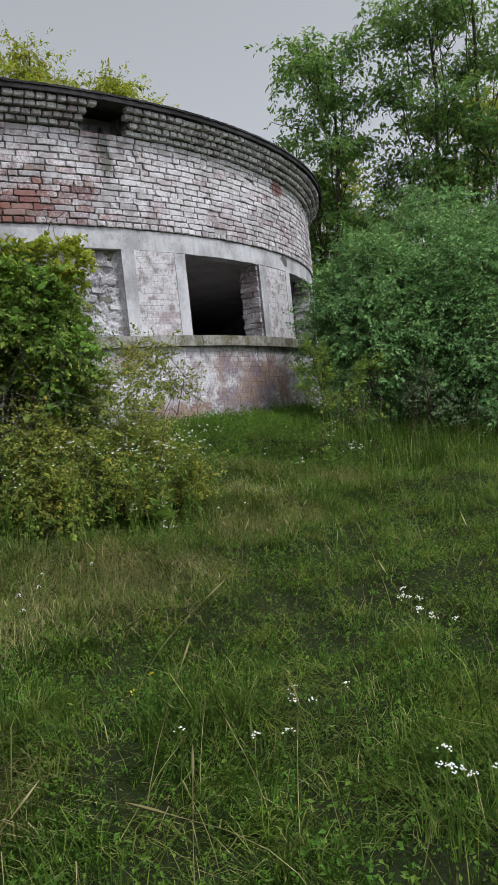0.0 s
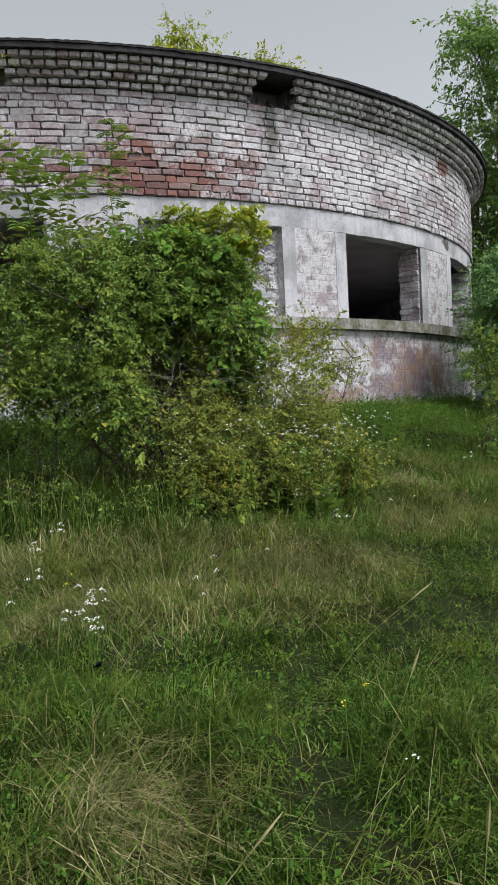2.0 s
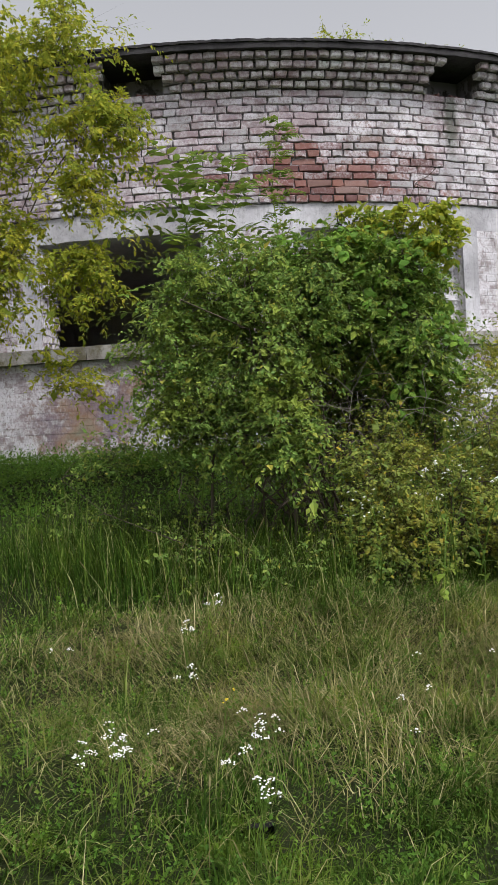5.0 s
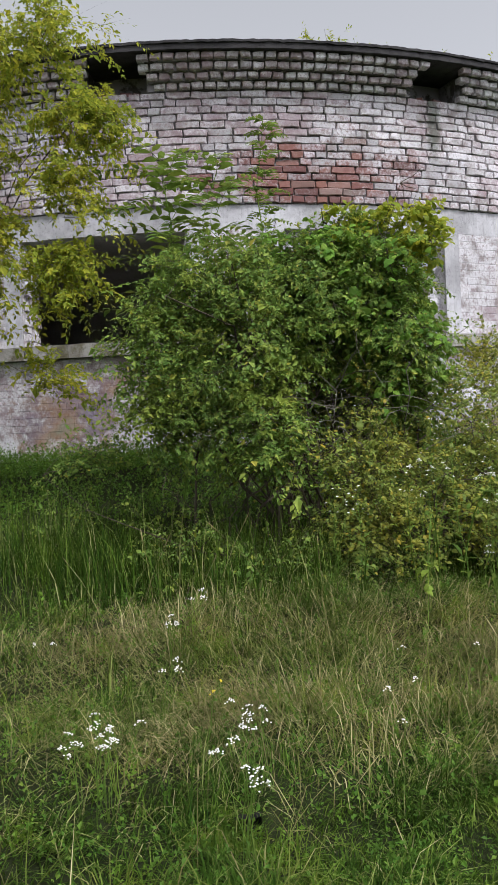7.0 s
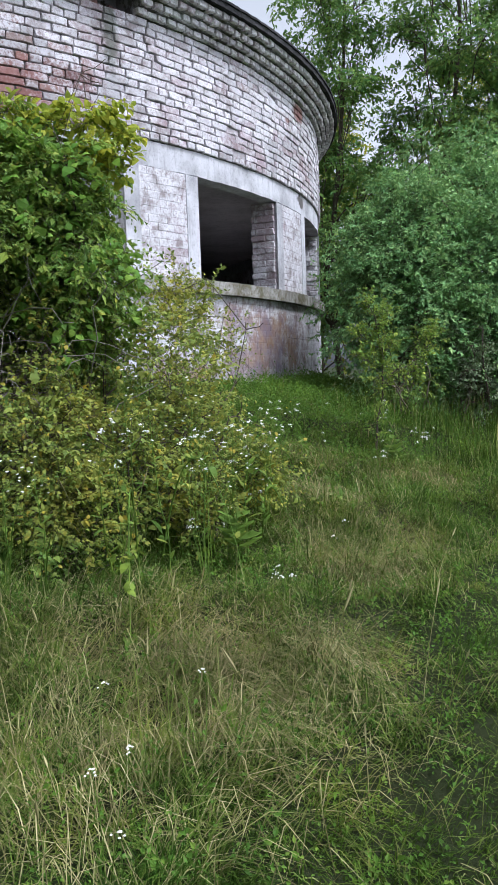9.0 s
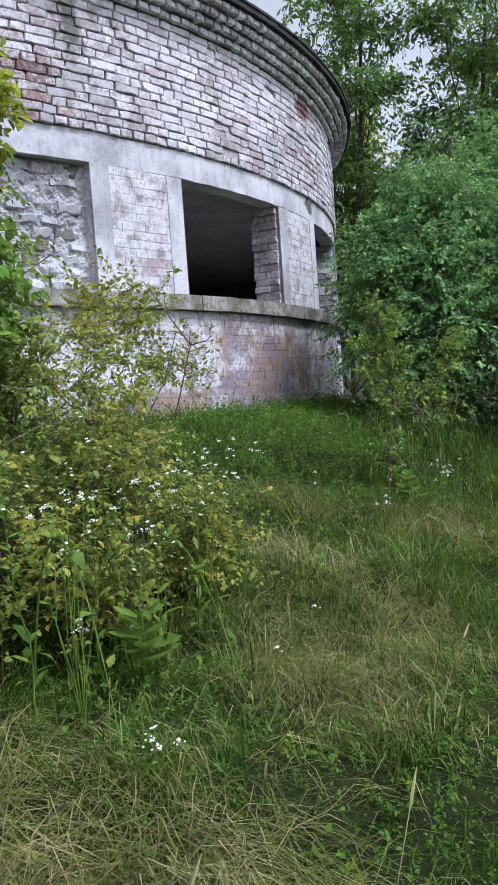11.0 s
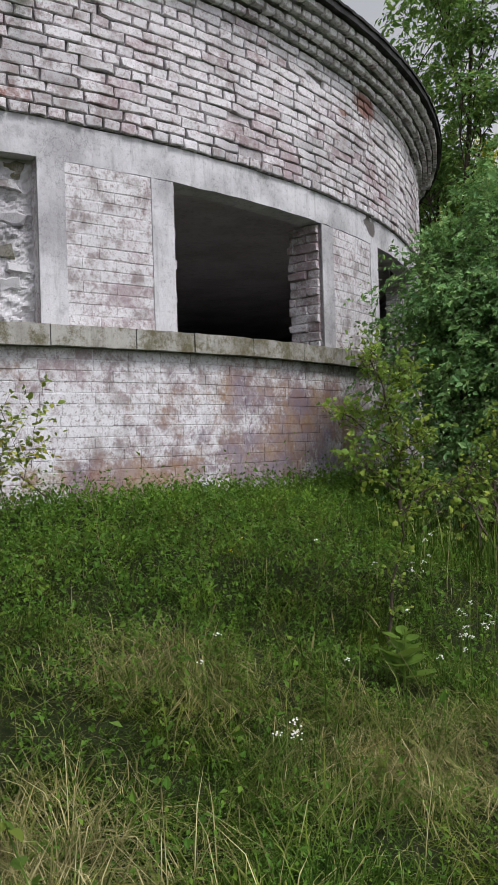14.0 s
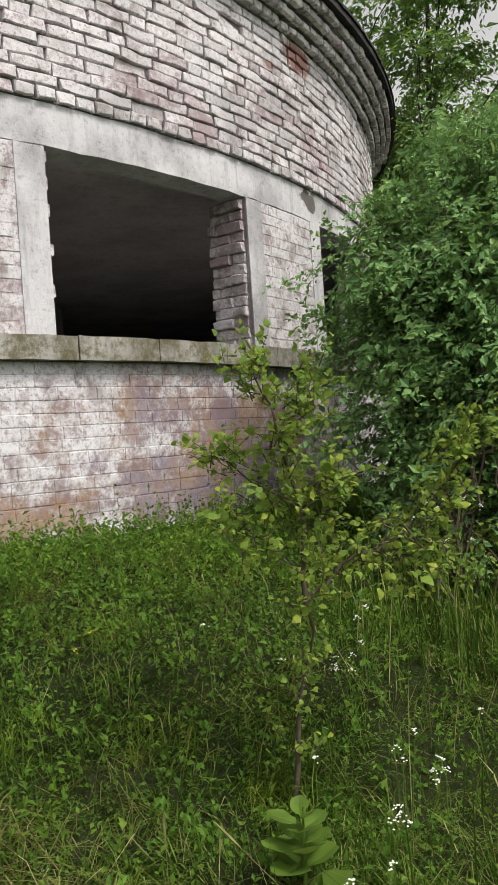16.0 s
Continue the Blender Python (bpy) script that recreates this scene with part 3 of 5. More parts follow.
faces += [(n, n + 1, n + 3, n + 2)]
infill = setting("wall_infill", from_faces(verts, faces), RUBBLE, "walled-up window filled with rough rubble and mortar", "wall")
shared = {}
for i in range(10):
    at = a0 + 0.4 + 1.2 * rr.random()
    while at < a1 - 0.6:
        if rr.random() < 0.62:
            f = int(rr.integers(12))
            if f not in shared:
                shared[f] = from_faces(*FORMS["rubble"][f])
                shared[f].materials.append((RUBBLE, BASE_ONE, LEDGE)[f % 3])
            ob = new("stone", shared[f])
            ob.parent = infill
            ob.matrix_basis = Matrix.Translation(ring(at, RL - 0.210 + 0.026 * rr.random(), Z_SILL + 0.06 + 0.112 * i)) @ Matrix.Rotation(radians(at - 90), 4, "Z") @ Matrix.Rotation(rr.normal(0, 0.07), 4, "Y") @ Matrix.Diagonal((0.7 + 0.5 * rr.random(), 1, 0.6 + 0.4 * rr.random(), 1))
        at += 1.15 + 0.9 * rr.random()

# loose bricks in the broken gaps of the cornice
for n0, n1_, _ in NOTCHES:
    for k in range(4):
        f = from_faces(*FORMS["header"][k])
        f.materials.append(BARE)
        ob = new("loose_brick", f)
        tagged(ob, "loose bare red brick lying in a gap of the cornice", "brick", "loose bricks")
        ob.matrix_world = Matrix.Translation(ring(n0 + 0.9 + 0.8 * k, RU - 0.13 - 0.04 * (k % 2), Z_CORNICE + 0.014 + 0.0)) @ Matrix.Rotation(radians(n0 - 90 + 25 * (k - 1.5)), 4, "Z")

# ---- plants: helpers ----
def unit(v):
    return v / np.maximum(np.linalg.norm(v, axis=-1, keepdims=True), 1e-9)


def clump_noise(p, s=1.0):
    x, y, z = (p * s).T
    return np.sin(2.1 * x + 1.3 * y) + np.sin(1.7 * y - 2.3 * z + 1.0) + np.sin(2.9 * z + 1.9 * x + 2.0) + 0.6 * np.sin(5.3 * x - 4.1 * z) + 0.6 * np.sin(4.7 * y + 5.1 * z)


def leaf_arrays(base, along, up, length, ratio, fine=True):
    """Leaves as folded blades: four triangles each (two if not fine)."""
    along = unit(along)
    side = unit(np.cross(along, up))
    nrm = np.cross(side, along)
    L = length[:, None]
    W = L * ratio * 0.5
    if fine:
        pts = [base, base + along * L * 0.33 + side * W + nrm * W * 0.25, base + along * L * 0.7 + side * W * 0.72 + nrm * W * 0.12, base + along * L - nrm * L * 0.12,
               base + along * L * 0.7 - side * W * 0.72 + nrm * W * 0.12, base + along * L * 0.33 - side * W + nrm * W * 0.25]
        faces = np.array([(0, 1, 5), (1, 2, 4), (1, 4, 5), (2, 3, 4)])
    else:
        pts = [base, base + along * L * 0.42 + side * W + nrm * W * 0.3, base + along * L - nrm * L * 0.1, base + along * L * 0.42 - side * W + nrm * W * 0.3]
        faces = np.array([(0, 1, 2), (0, 2, 3)])
    k = len(pts)
    v = np.stack(pts, 1).reshape(-1, 3)
    t = (np.arange(len(base))[:, None, None] * k + faces[None]).reshape(-1, 3)
    return v, t


def spray_arrays(rr, origin, heading, length, per, leaf, ratio, droop=0.15, fine=True):
    """Leafy twigs: (leaves, twigs), each vertices and triangles."""
    n = len(origin)
    heading = unit(heading)
    s = np.linspace(0.12, 1.0, per)[None, :, None] + rr.normal(0, 0.03, (n, per, 1))
    L = length[:, None, None]
    p = origin[:, None] + heading[:, None] * L * s
    p[..., 2] -= droop * (L * s * s)[..., 0]
    p += rr.normal(0, 0.012, p.shape) * (leaf / 0.05)
    off = rr.normal(0, 1, (n, per, 3))
    along = unit(heading[:, None] * 0.55 + unit(off) * 0.95 + np.array([0, 0, -0.1]))
    up = unit(np.array([0, 0, 1.0]) + rr.normal(0, 0.55, (n, per, 3)) + heading[:, None] * 0.3)
    size = leaf * np.exp(rr.normal(0, 0.25, n * per))
    lv = leaf_arrays(p.reshape(-1, 3), along.reshape(-1, 3), up.reshape(-1, 3), size, ratio, fine)
    w = (0.0022 + 0.010 * leaf)
    a = unit(np.cross(heading, np.array([0.3, 0.2, 1.0])))
    b_ = np.cross(heading, a)
    tip = origin + heading * length[:, None]
    tip[:, 2] -= droop * length
    tv = np.stack([origin + a * w, origin - a * w * 0.5 + b_ * w * 0.87, origin - a * w * 0.5 - b_ * w * 0.87, tip], 1).reshape(-1, 3)
    tt = (np.arange(n)[:, None, None] * 4 + np.array([(0, 1, 3), (1, 2, 3), (2, 0, 3)])[None]).reshape(-1, 3)
    return lv, (tv, tt)


def tubes(paths, radii, sides=5):
    """Tapered bent tubes along lists of points."""
    vs, ts, k = [], [], 0
    for pts, rad in zip(paths, radii):
        pts, rad = np.asarray(pts, float), np.asarray(rad, float)
        d = unit(np.gradient(pts, axis=0))
        a = unit(np.cross(d, np.array([0.31, 0.17, 0.94])))
        c = np.cross(d, a)
        ang = np.arange(sides) * 2 * np.pi / sides
        rings = pts[:, None] + (a[:, None] * np.cos(ang)[None, :, None] + c[:, None] * np.sin(ang)[None, :, None]) * rad[:, None, None]
        vs.append(rings.reshape(-1, 3))
        n = len(pts)
        i, j = np.meshgrid(np.arange(n - 1), np.arange(sides), indexing="ij")
        p0, p1, p2, p3 = i * sides + j, i * sides + (j + 1) % sides, (i + 1) * sides + (j + 1) % sides, (i + 1) * sides + j
        t = np.concatenate([np.stack([p0, p1, p2], -1).reshape(-1, 3), np.stack([p0, p2, p3], -1).reshape(-1, 3)])
        ts.append(t + k)
        k += n * sides
    return np.concatenate(vs), np.concatenate(ts)


def merged(pieces):
    v, t, k = [], [], 0
    for pv, pt in pieces:
        v.append(pv)
        t.append(pt + k)
        k += len(pv)
    return np.concatenate(v), np.concatenate(t)


def bent(rr, a, b, n=6, wobble=0.08, sag=0.0):
    a, b = np.asarray(a, float), np.asarray(b, float)
    s = np.linspace(0, 1, n)[:, None]
    p = a + (b - a) * s
    w = np.linalg.norm(b - a) * wobble
    p[1:-1] += np.cumsum(rr.normal(0, w * 0.6, (n - 2, 3)), 0)
    p[:, 2] += sag * np.sin(np.pi * s[:, 0])
    return p


def thing(name, at, label, category, group=""):
    e = new(name)
    e.location = at
    e.empty_display_size = 0.1
    return tagged(e, label, category, group)


def under(owner, name, arrays, mat, label="", kind="", smooth=False):
    v, t = arrays
    me = fast_mesh(v - np.array(owner.location), t, smooth)
    ob = link_mesh(name, me, mat, owner, label)
    if kind:
        tagged(ob, kind=kind)
    return ob


def boughs(rr, origin, heading, length, twigs, per, leaf, ratio, droop=0.3, fine=True, lift=0.8):
    """Arching boughs with side twigs and leaves spread flat along them: (leaves, wood)."""
    n = len(origin)
    zed = np.array([0, 0, 1.0])
    h = unit(heading)
    side = unit(np.cross(h, zed + rr.normal(0, 0.25, (n, 3))))
    s = np.clip(np.linspace(0.08, 1.0, twigs)[None, :] + rr.normal(0, 0.05, (n, twigs)), 0, 1)[..., None]
    L = length[:, None, None]
    p0 = origin[:, None] + h[:, None] * L * s - zed * droop * L * s * s
    sgn = np.where(np.arange(twigs) % 2, 1.0, -1.0)[None, :, None]
    td = unit(unit(h[:, None] - zed * 2 * droop * s) * 0.7 + side[:, None] * sgn * (0.9 - 0.6 * s) + rr.normal(0, 0.28, (n, twigs, 3)))
    tl = L * 0.42 * (1.15 - 0.7 * s) * np.exp(rr.normal(0, 0.2, s.shape))
    q = np.linspace(0.15, 1.0, per)[None, None, :, None]
    lp = p0[:, :, None] + td[:, :, None] * tl[:, :, None] * q - zed * 0.2 * (tl[:, :, None] * q * q)
    lp = lp + rr.normal(0, 0.12 * leaf, lp.shape)
    out = h * np.array([1, 1, 0.2])
    nrm = unit(zed * lift + out[:, None, None] * 0.55 + rr.normal(0, 0.42, lp.shape))
    bi = np.cross(nrm, td[:, :, None])
    flip = np.where(np.arange(per) % 2, 1.0, -1.0)[None, None, :, None]
    along = unit(td[:, :, None] * 0.6 + bi * flip * 0.85 + rr.normal(0, 0.3, lp.shape) - zed * 0.25)
    size = (leaf * np.exp(rr.normal(0, 0.28, lp.shape[:3])) * (1.1 - 0.35 * q[..., 0])).reshape(-1)
    lv = leaf_arrays(lp.reshape(-1, 3), along.reshape(-1, 3), nrm.reshape(-1, 3), size, ratio, fine)
    w = 0.0016 + 0.012 * leaf
    tip = origin + h * length[:, None] - zed * droop * length[:, None]
    mid = origin + h * length[:, None] * 0.5 - zed * droop * length[:, None] * 0.25
    a0 = np.concatenate([origin, mid, p0.reshape(-1, 3)])
    a1 = np.concatenate([mid, tip, (p0 + td * tl).reshape(-1, 3)])
    ww = np.concatenate([np.full(n, w), np.full(n, w * 0.8), np.full(n * twigs, w * 0.5)])[:, None]
    d = unit(a1 - a0)
    a_ = unit(np.cross(d, np.array([0.3, 0.2, 1.0])))
    b_ = np.cross(d, a_)
    tv = np.stack([a0 + a_ * ww, a0 - a_ * ww * 0.5 + b_ * ww * 0.87, a0 - a_ * ww * 0.5 - b_ * ww * 0.87, a1], 1).reshape(-1, 3)
    tt = (np.arange(len(a0))[:, None, None] * 4 + np.array([(0, 1, 3), (1, 2, 3), (2, 0, 3)])[None]).reshape(-1, 3)
    return lv, (tv, tt)


def bush(name, base, lobes, count, leaf, mat, label, seed, twigs=7, per=8, ratio=0.6, reach=0.42, stems=14, gap=-1.2, upward=0.35, droop=0.3, category="bush", inner=0.45, fine=True, thick=0.011):
    """A shrub: crooked stems from the base into leafy lobes (x, y, z and three half axes) that are made of arching boughs."""
    rr = np.random.default_rng(seed)
    bz = float(ground_z(base[0], base[1]))
    owner = thing(name, (base[0], base[1], bz - 0.03), label, category)
    lobes = np.array(lobes, float)
    vol = (lobes[:, 3] * lobes[:, 4] * lobes[:, 5]) ** 0.7
    pick = rr.choice(len(lobes), int(count * 1.9), p=vol / vol.sum())
    u = unit(rr.normal(0, 1, (len(pick), 3)))
    rho = inner + (1 - inner) * rr.random(len(pick)) ** 0.6
    rho *= 1 + 0.14 * np.sin(3 * u[:, 0] + 2 * u[:, 2] + seed) + 0.1 * np.sin(7 * u[:, 1] - 5 * u[:, 2])
    o = lobes[pick, :3] + u * rho[:, None] * lobes[pick, 3:6]
    keep = (clump_noise(o, 2.6) > gap) & (o[:, 2] > ground_z(o[:, 0], o[:, 1]) + 0.1) & (np.hypot(o[:, 0] - CX, o[:, 1] - CY) > RL + 0.3)
    o, u = o[keep][:count], u[keep][:count]
    heading = u * 0.8 + np.array([0, 0, upward]) + rr.normal(0, 0.4, u.shape)
    length = reach * np.exp(rr.normal(0, 0.3, len(o)))
    lv, tw = boughs(rr, o - unit(heading) * length[:, None] * 0.55, heading, length, twigs, per, leaf, ratio, droop, fine)
    paths, radii = [], []
    for i in range(stems):
        lo = lobes[i % len(lobes)]
        foot = np.array([base[0] + rr.normal(0, 0.22), base[1] + rr.normal(0, 0.22), bz - 0.05])
        goal = lo[:3] + unit(rr.normal(0, 1, 3)) * lo[3:6] * 0.6
        goal[2] = max(goal[2], bz + 0.5)
        p = bent(rr, foot, goal, 7, 0.09, 0.12)
        paths.append(p)
        radii.append(np.linspace(thick, thick * 0.3, 7) * (0.7 + 0.8 * rr.random()))
        for _ in range(5):
            k = rr.integers(2, 6)
            q_ = p[k] + unit(rr.normal(0, 1, 3) + np.array([0, 0, 0.5])) * lo[3] * (0.2 + 0.35 * rr.random())
            paths.append(bent(rr, p[k], q_, 5, 0.1))
            radii.append(np.linspace(0.6 * thick, 0.002, 5))
    under(owner, "branchwork", merged([tubes(paths, radii, 4)]), BARK, "thin crooked grey-brown stems", "stuff")
    under(owner, "twigwork", tw, BARK, kind="stuff")
    under(owner, "foliage", lv, mat, kind="stuff")
    return owner


def tree(name, x, y, height, radius, seed, mat, label, leaf=0.13, count=460, low=0.3, trunk=0.16, ratio=0.45, masses=16, reach=0.95, lean=(0.0, 0.0)):
    """A broadleaf tree: forked trunk, limbs into uneven masses of boughs, with gaps between."""
    rr = np.random.default_rng(seed)
    bz = float(ground_z(x, y))
    owner = thing(name, (x, y, bz - 0.1), label, "tree")
    spine = bent(rr, (x, y, bz - 0.1), (x + lean[0], y + lean[1], bz + height * 0.93), 9, 0.025)
    paths, radii = [spine], [np.linspace(trunk, 0.02, 9)]
    os_, us = [], []
    for i in range(masses):
        f = (i + 0.7 * rr.random()) / masses
        z = bz + height * (low + (0.97 - low) * f)
        wide = radius * (math.sin(math.pi * min(0.97, 0.22 + 0.72 * f)) ** 0.8) * (0.35 + 0.55 * rr.random())
        a_ = 2.4 * i + rr.normal(0, 0.5)
        k = min(8.0, (z - bz) / (height * 0.93) * 8)
        axis = spine[int(k)]
        c = np.array([axis[0] + wide * math.cos(a_), axis[1] + wide * math.sin(a_), z])
        limb = bent(rr, spine[max(1, int(k - 1.6))], c, 6, 0.06, -0.15)
        paths.append(limb)
        radii.append(np.linspace(trunk * 0.36 * (1.2 - f), 0.012, 6))
        size = radius * (0.30 + 0.16 * rr.random()) * (1.1 - 0.45 * f)
        n = int(count / masses * (0.6 + 0.8 * rr.random()))
        u = unit(rr.normal(0, 1, (n, 3)) + np.array([0, 0, 0.2]))
        os_.append(c + u * (size * (0.35 + 0.65 * rr.random((n, 1)))) * np.array([1.2, 1.2, 0.62]))
        us.append(u + 0.4 * unit(c - axis + 1e-6))
        for _ in range(5):
            paths.append(bent(rr, limb[rr.integers(3, 6)], c + unit(rr.normal(0, 1, 3)) * size * 1.1, 4, 0.1))
            radii.append(np.linspace(0.014, 0.005, 4))
    o, u = np.concatenate(os_), np.concatenate(us)
    heading = u * np.array([0.9, 0.9, 0.6]) + rr.normal(0, 0.3, u.shape) + np.array([0, 0, 0.2])
    length = reach * np.exp(rr.normal(0, 0.3, len(o)))
    lv, tw = boughs(rr, o - unit(heading) * length[:, None] * 0.5, heading, length, 6, 7, leaf, ratio, 0.3, False)
    under(owner, "trunk", merged([tubes(paths[:1], radii[:1], 8), tubes(paths[1:], radii[1:], 4)]), BARK, "brown trunk with spreading limbs", smooth=True)
    under(owner, "twigwork", tw, BARK, kind="stuff")
    under(owner, "crown", lv, mat, kind="stuff")
    return owner


# ---- bushes in front of the wall ----
bush("bush", (-5.35, 4.6), [(-4.86, 5.02, 2.60, 0.31, 0.31, 0.31), (-5.25, 4.75, 2.74, 0.30, 0.30, 0.22), (-5.13, 4.90, 2.66, 0.34, 0.34, 0.30), (-5.10, 4.70, 2.45, 0.30, 0.30, 0.30), (-5.36, 4.56, 2.58, 0.38, 0.38, 0.34), (-5.78, 4.24, 2.52, 0.38, 0.38, 0.38), (-5.86, 3.98, 2.12, 0.30, 0.30, 0.36),
    (-5.30, 4.28, 2.14, 0.42, 0.40, 0.40), (-5.10, 4.16, 1.68, 0.28, 0.28, 0.32), (-4.98, 4.10, 1.38, 0.16, 0.16, 0.20), (-5.62, 3.95, 1.72, 0.27, 0.25, 0.30), (-4.76, 5.05, 2.20, 0.28, 0.28, 0.30), (-4.76, 5.10, 1.85, 0.22, 0.24, 0.22), (-5.33, 5.02, 2.2, 0.40, 0.40, 0.40), (-5.75, 4.7, 1.8, 0.4, 0.4, 0.5), (-5.35, 5.35, 1.75, 0.40, 0.40, 0.40), (-4.98, 5.50, 1.72, 0.26, 0.28, 0.26)],
    1750, 0.034, LEAF_BUSH, "large tangled green bush with arching stems against the wall", 11, stems=34, gap=-1.5, inner=0.3, droop=0.45, reach=0.36, fine=False)
THORN_LEAF = leaf_material("thorn bush leaves", [(0.0, (0.15, 0.225, 0.052)), (0.5, (0.25, 0.325, 0.068)), (0.9, (0.40, 0.41, 0.075)), (1.0, (0.48, 0.36, 0.04))], 0.4, 0.5, 0.3, 0.25)
bush("thorn_bush", (-4.5, 5.3), [(-4.81, 6.05, 1.92, 0.24, 0.28, 0.24), (-4.93, 6.45, 2.02, 0.14, 0.26, 0.20), (-4.47, 5.30, 1.62, 0.27, 0.27, 0.26), (-4.32, 5.42, 1.35, 0.29, 0.29, 0.28), (-4.34, 4.85, 1.25, 0.24, 0.24, 0.26), (-4.50, 4.50, 1.08, 0.2, 0.2, 0.22),
    (-4.28, 4.62, 0.90, 0.2, 0.2, 0.2), (-4.18, 5.08, 0.96, 0.24, 0.26, 0.24), (-4.55, 5.75, 1.50, 0.24, 0.26, 0.26), (-4.34, 5.70, 1.05, 0.2, 0.22, 0.26), (-4.90, 6.66, 1.82, 0.08, 0.16, 0.12), (-4.78, 6.88, 1.76, 0.07, 0.14, 0.10), (-4.10, 5.72, 1.0, 0.16, 0.16, 0.2), (-4.6, 4.8, 1.5, 0.22, 0.22, 0.22), (-4.66, 4.5, 1.36, 0.2, 0.2, 0.2), (-4.55, 4.4, 0.98, 0.22, 0.2, 0.22), (-4.75, 4.75, 1.75, 0.2, 0.2, 0.2)], 680, 0.026, THORN_LEAF,
    "loose yellow-green thorn bush with thin branches and weeds", 12, per=7, ratio=0.62, reach=0.32, stems=24, gap=-0.35, inner=0.2, droop=0.12, upward=0.6, thick=0.006)
bush("undergrowth", (-5.2, 4.05), [(-5.6, 3.75, 0.95, 0.5, 0.3, 0.2), (-4.9, 4.0, 0.90, 0.45, 0.35, 0.26), (-6.3, 3.6, 1.02, 0.4, 0.3, 0.22), (-4.4, 4.35, 0.85, 0.3, 0.3, 0.24), (-6.5, 3.8, 1.5, 0.24, 0.24, 0.30)], 150, 0.028, LEAF_BUSH,
    "leafy weeds and undergrowth at the foot of the bush", 13, twigs=6, per=7, ratio=0.5, reach=0.28, stems=5, gap=-1.2, category="undergrowth", inner=0.1, upward=0.7, thick=0.005)
r_ = np.random.default_rng(14)
tangle, thick = [], []
for i in range(80):
    c = np.array([-4.95, 4.75, 1.5]) + r_.normal(0, 1, 3) * np.array([0.24, 0.26, 0.2])
    tangle.append(bent(r_, c, c + unit(r_.normal(0, 1, 3) * np.array([1, 1, 0.7])) * (0.2 + 0.3 * r_.random()), 6, 0.12, 0.05))
    thick.append(np.linspace(0.0035, 0.0012, 6))
dead = thing("dead_brushwood", (-4.95, 4.75, float(ground_z(-4.95, 4.75))), "grey tangle of dead twigs inside the bush", "brushwood")
under(dead, "twigwork", tubes(tangle, thick, 3), bark_material("dead wood", (0.26, 0.23, 0.20), (0.10, 0.085, 0.07)), kind="stuff")
# sunlit bush top, painted by giving these tips the yellow leaf colour
bush("vine", (-5.3, 5.2), [(-4.80, 5.05, 2.94, 0.24, 0.24, 0.08), (-4.95, 4.95, 2.93, 0.2, 0.2, 0.07), (-4.62, 5.15, 2.75, 0.14, 0.14, 0.1)], 30, 0.050, LEAF_SUNLIT, "vine tips on top of the bush, coloured yellow-green as if sunlit", 15, per=7, reach=0.26, stems=1, gap=-2.5, category="vine", thick=0.003)
bush("vine", (-5.1, 5.1), [(-4.88, 5.00, 2.60, 0.32, 0.32, 0.32), (-4.76, 5.06, 2.22, 0.26, 0.26, 0.28), (-4.74, 5.0, 1.90, 0.18, 0.18, 0.2), (-5.2, 4.72, 2.74, 0.34, 0.3, 0.2)], 140, 0.052, leaf_material("vine leaves", [(0.0, (0.105, 0.230, 0.035)), (0.5, (0.170, 0.330, 0.045)), (1.0, (0.280, 0.430, 0.060))], 0.45, 0.5, 0.3, 0.2),
    "broad-leaved bright green vine hanging over the bush", 16, twigs=6, per=5, ratio=0.78, reach=0.32, stems=5, gap=-2.0, droop=0.5, category="vine", inner=0.7, thick=0.004)
# ---- dark thicket beside the building ----
for i, (bx, by, top, r) in enumerate([(-4.58, 11.3, 2.75, 0.85), (-3.3, 11.9, 3.2, 1.15), (-1.8, 12.7, 3.5, 1.4), (-0.1, 13.5, 3.3, 1.5), (-4.3, 13.0, 3.9, 1.15), (-2.8, 14.2, 4.2, 1.6)]):
    g0 = float(ground_z(bx, by))
    bush("bush", (bx, by), [(bx, by, g0 + top * 0.74, r * 0.85, r * 0.8, top * 0.26), (bx + 0.45 * r, by - 0.35 * r, g0 + top * 0.42, r * 0.75, r * 0.7, top * 0.28), (bx - 0.4 * r, by - 0.15 * r, g0 + top * 0.52, r * 0.7, r * 0.7, top * 0.28), (bx + 0.1, by - 0.5 * r, g0 + top * 0.22, r * 0.7, r * 0.5, top * 0.2), (bx + 0.3 * r, by + 0.3 * r, g0 + top * 0.88, r * 0.4, r * 0.4, top * 0.16)],
        (860, 900, 640, 400, 560, 460)[i], 0.048 if i < 2 else 0.058, LEAF_DEEP, "dense dark green bush in the thicket beside the building", 30 + i, twigs=7, per=8, reach=0.62, stems=20, gap=-1.7, inner=0.4, droop=0.35, fine=False, thick=0.018)
bush("bush", (-4.7, 11.6), [(-5.0, 11.5, 3.35, 0.36, 0.36, 0.34), (-4.85, 11.4, 2.7, 0.36, 0.36, 0.4), (-4.75, 11.9, 3.8, 0.4, 0.4, 0.3)], 260, 0.048, LEAF_DEEP, "slender dark green bush close to the building", 37, reach=0.5, stems=9, gap=-1.7, fine=False, droop=0.35, thick=0.016)
bush("shrub", (-4.4, 10.3), [(-4.4, 10.3, 1.5, 0.26, 0.26, 0.36), (-4.6, 10.1, 1.2, 0.22, 0.22, 0.22), (-4.2, 10.4, 1.8, 0.18, 0.18, 0.26)], 36, 0.036, LEAF_BUSH, "slim light green shrub before the dark thicket", 50, per=7, reach=0.34, stems=12, gap=-0.8)
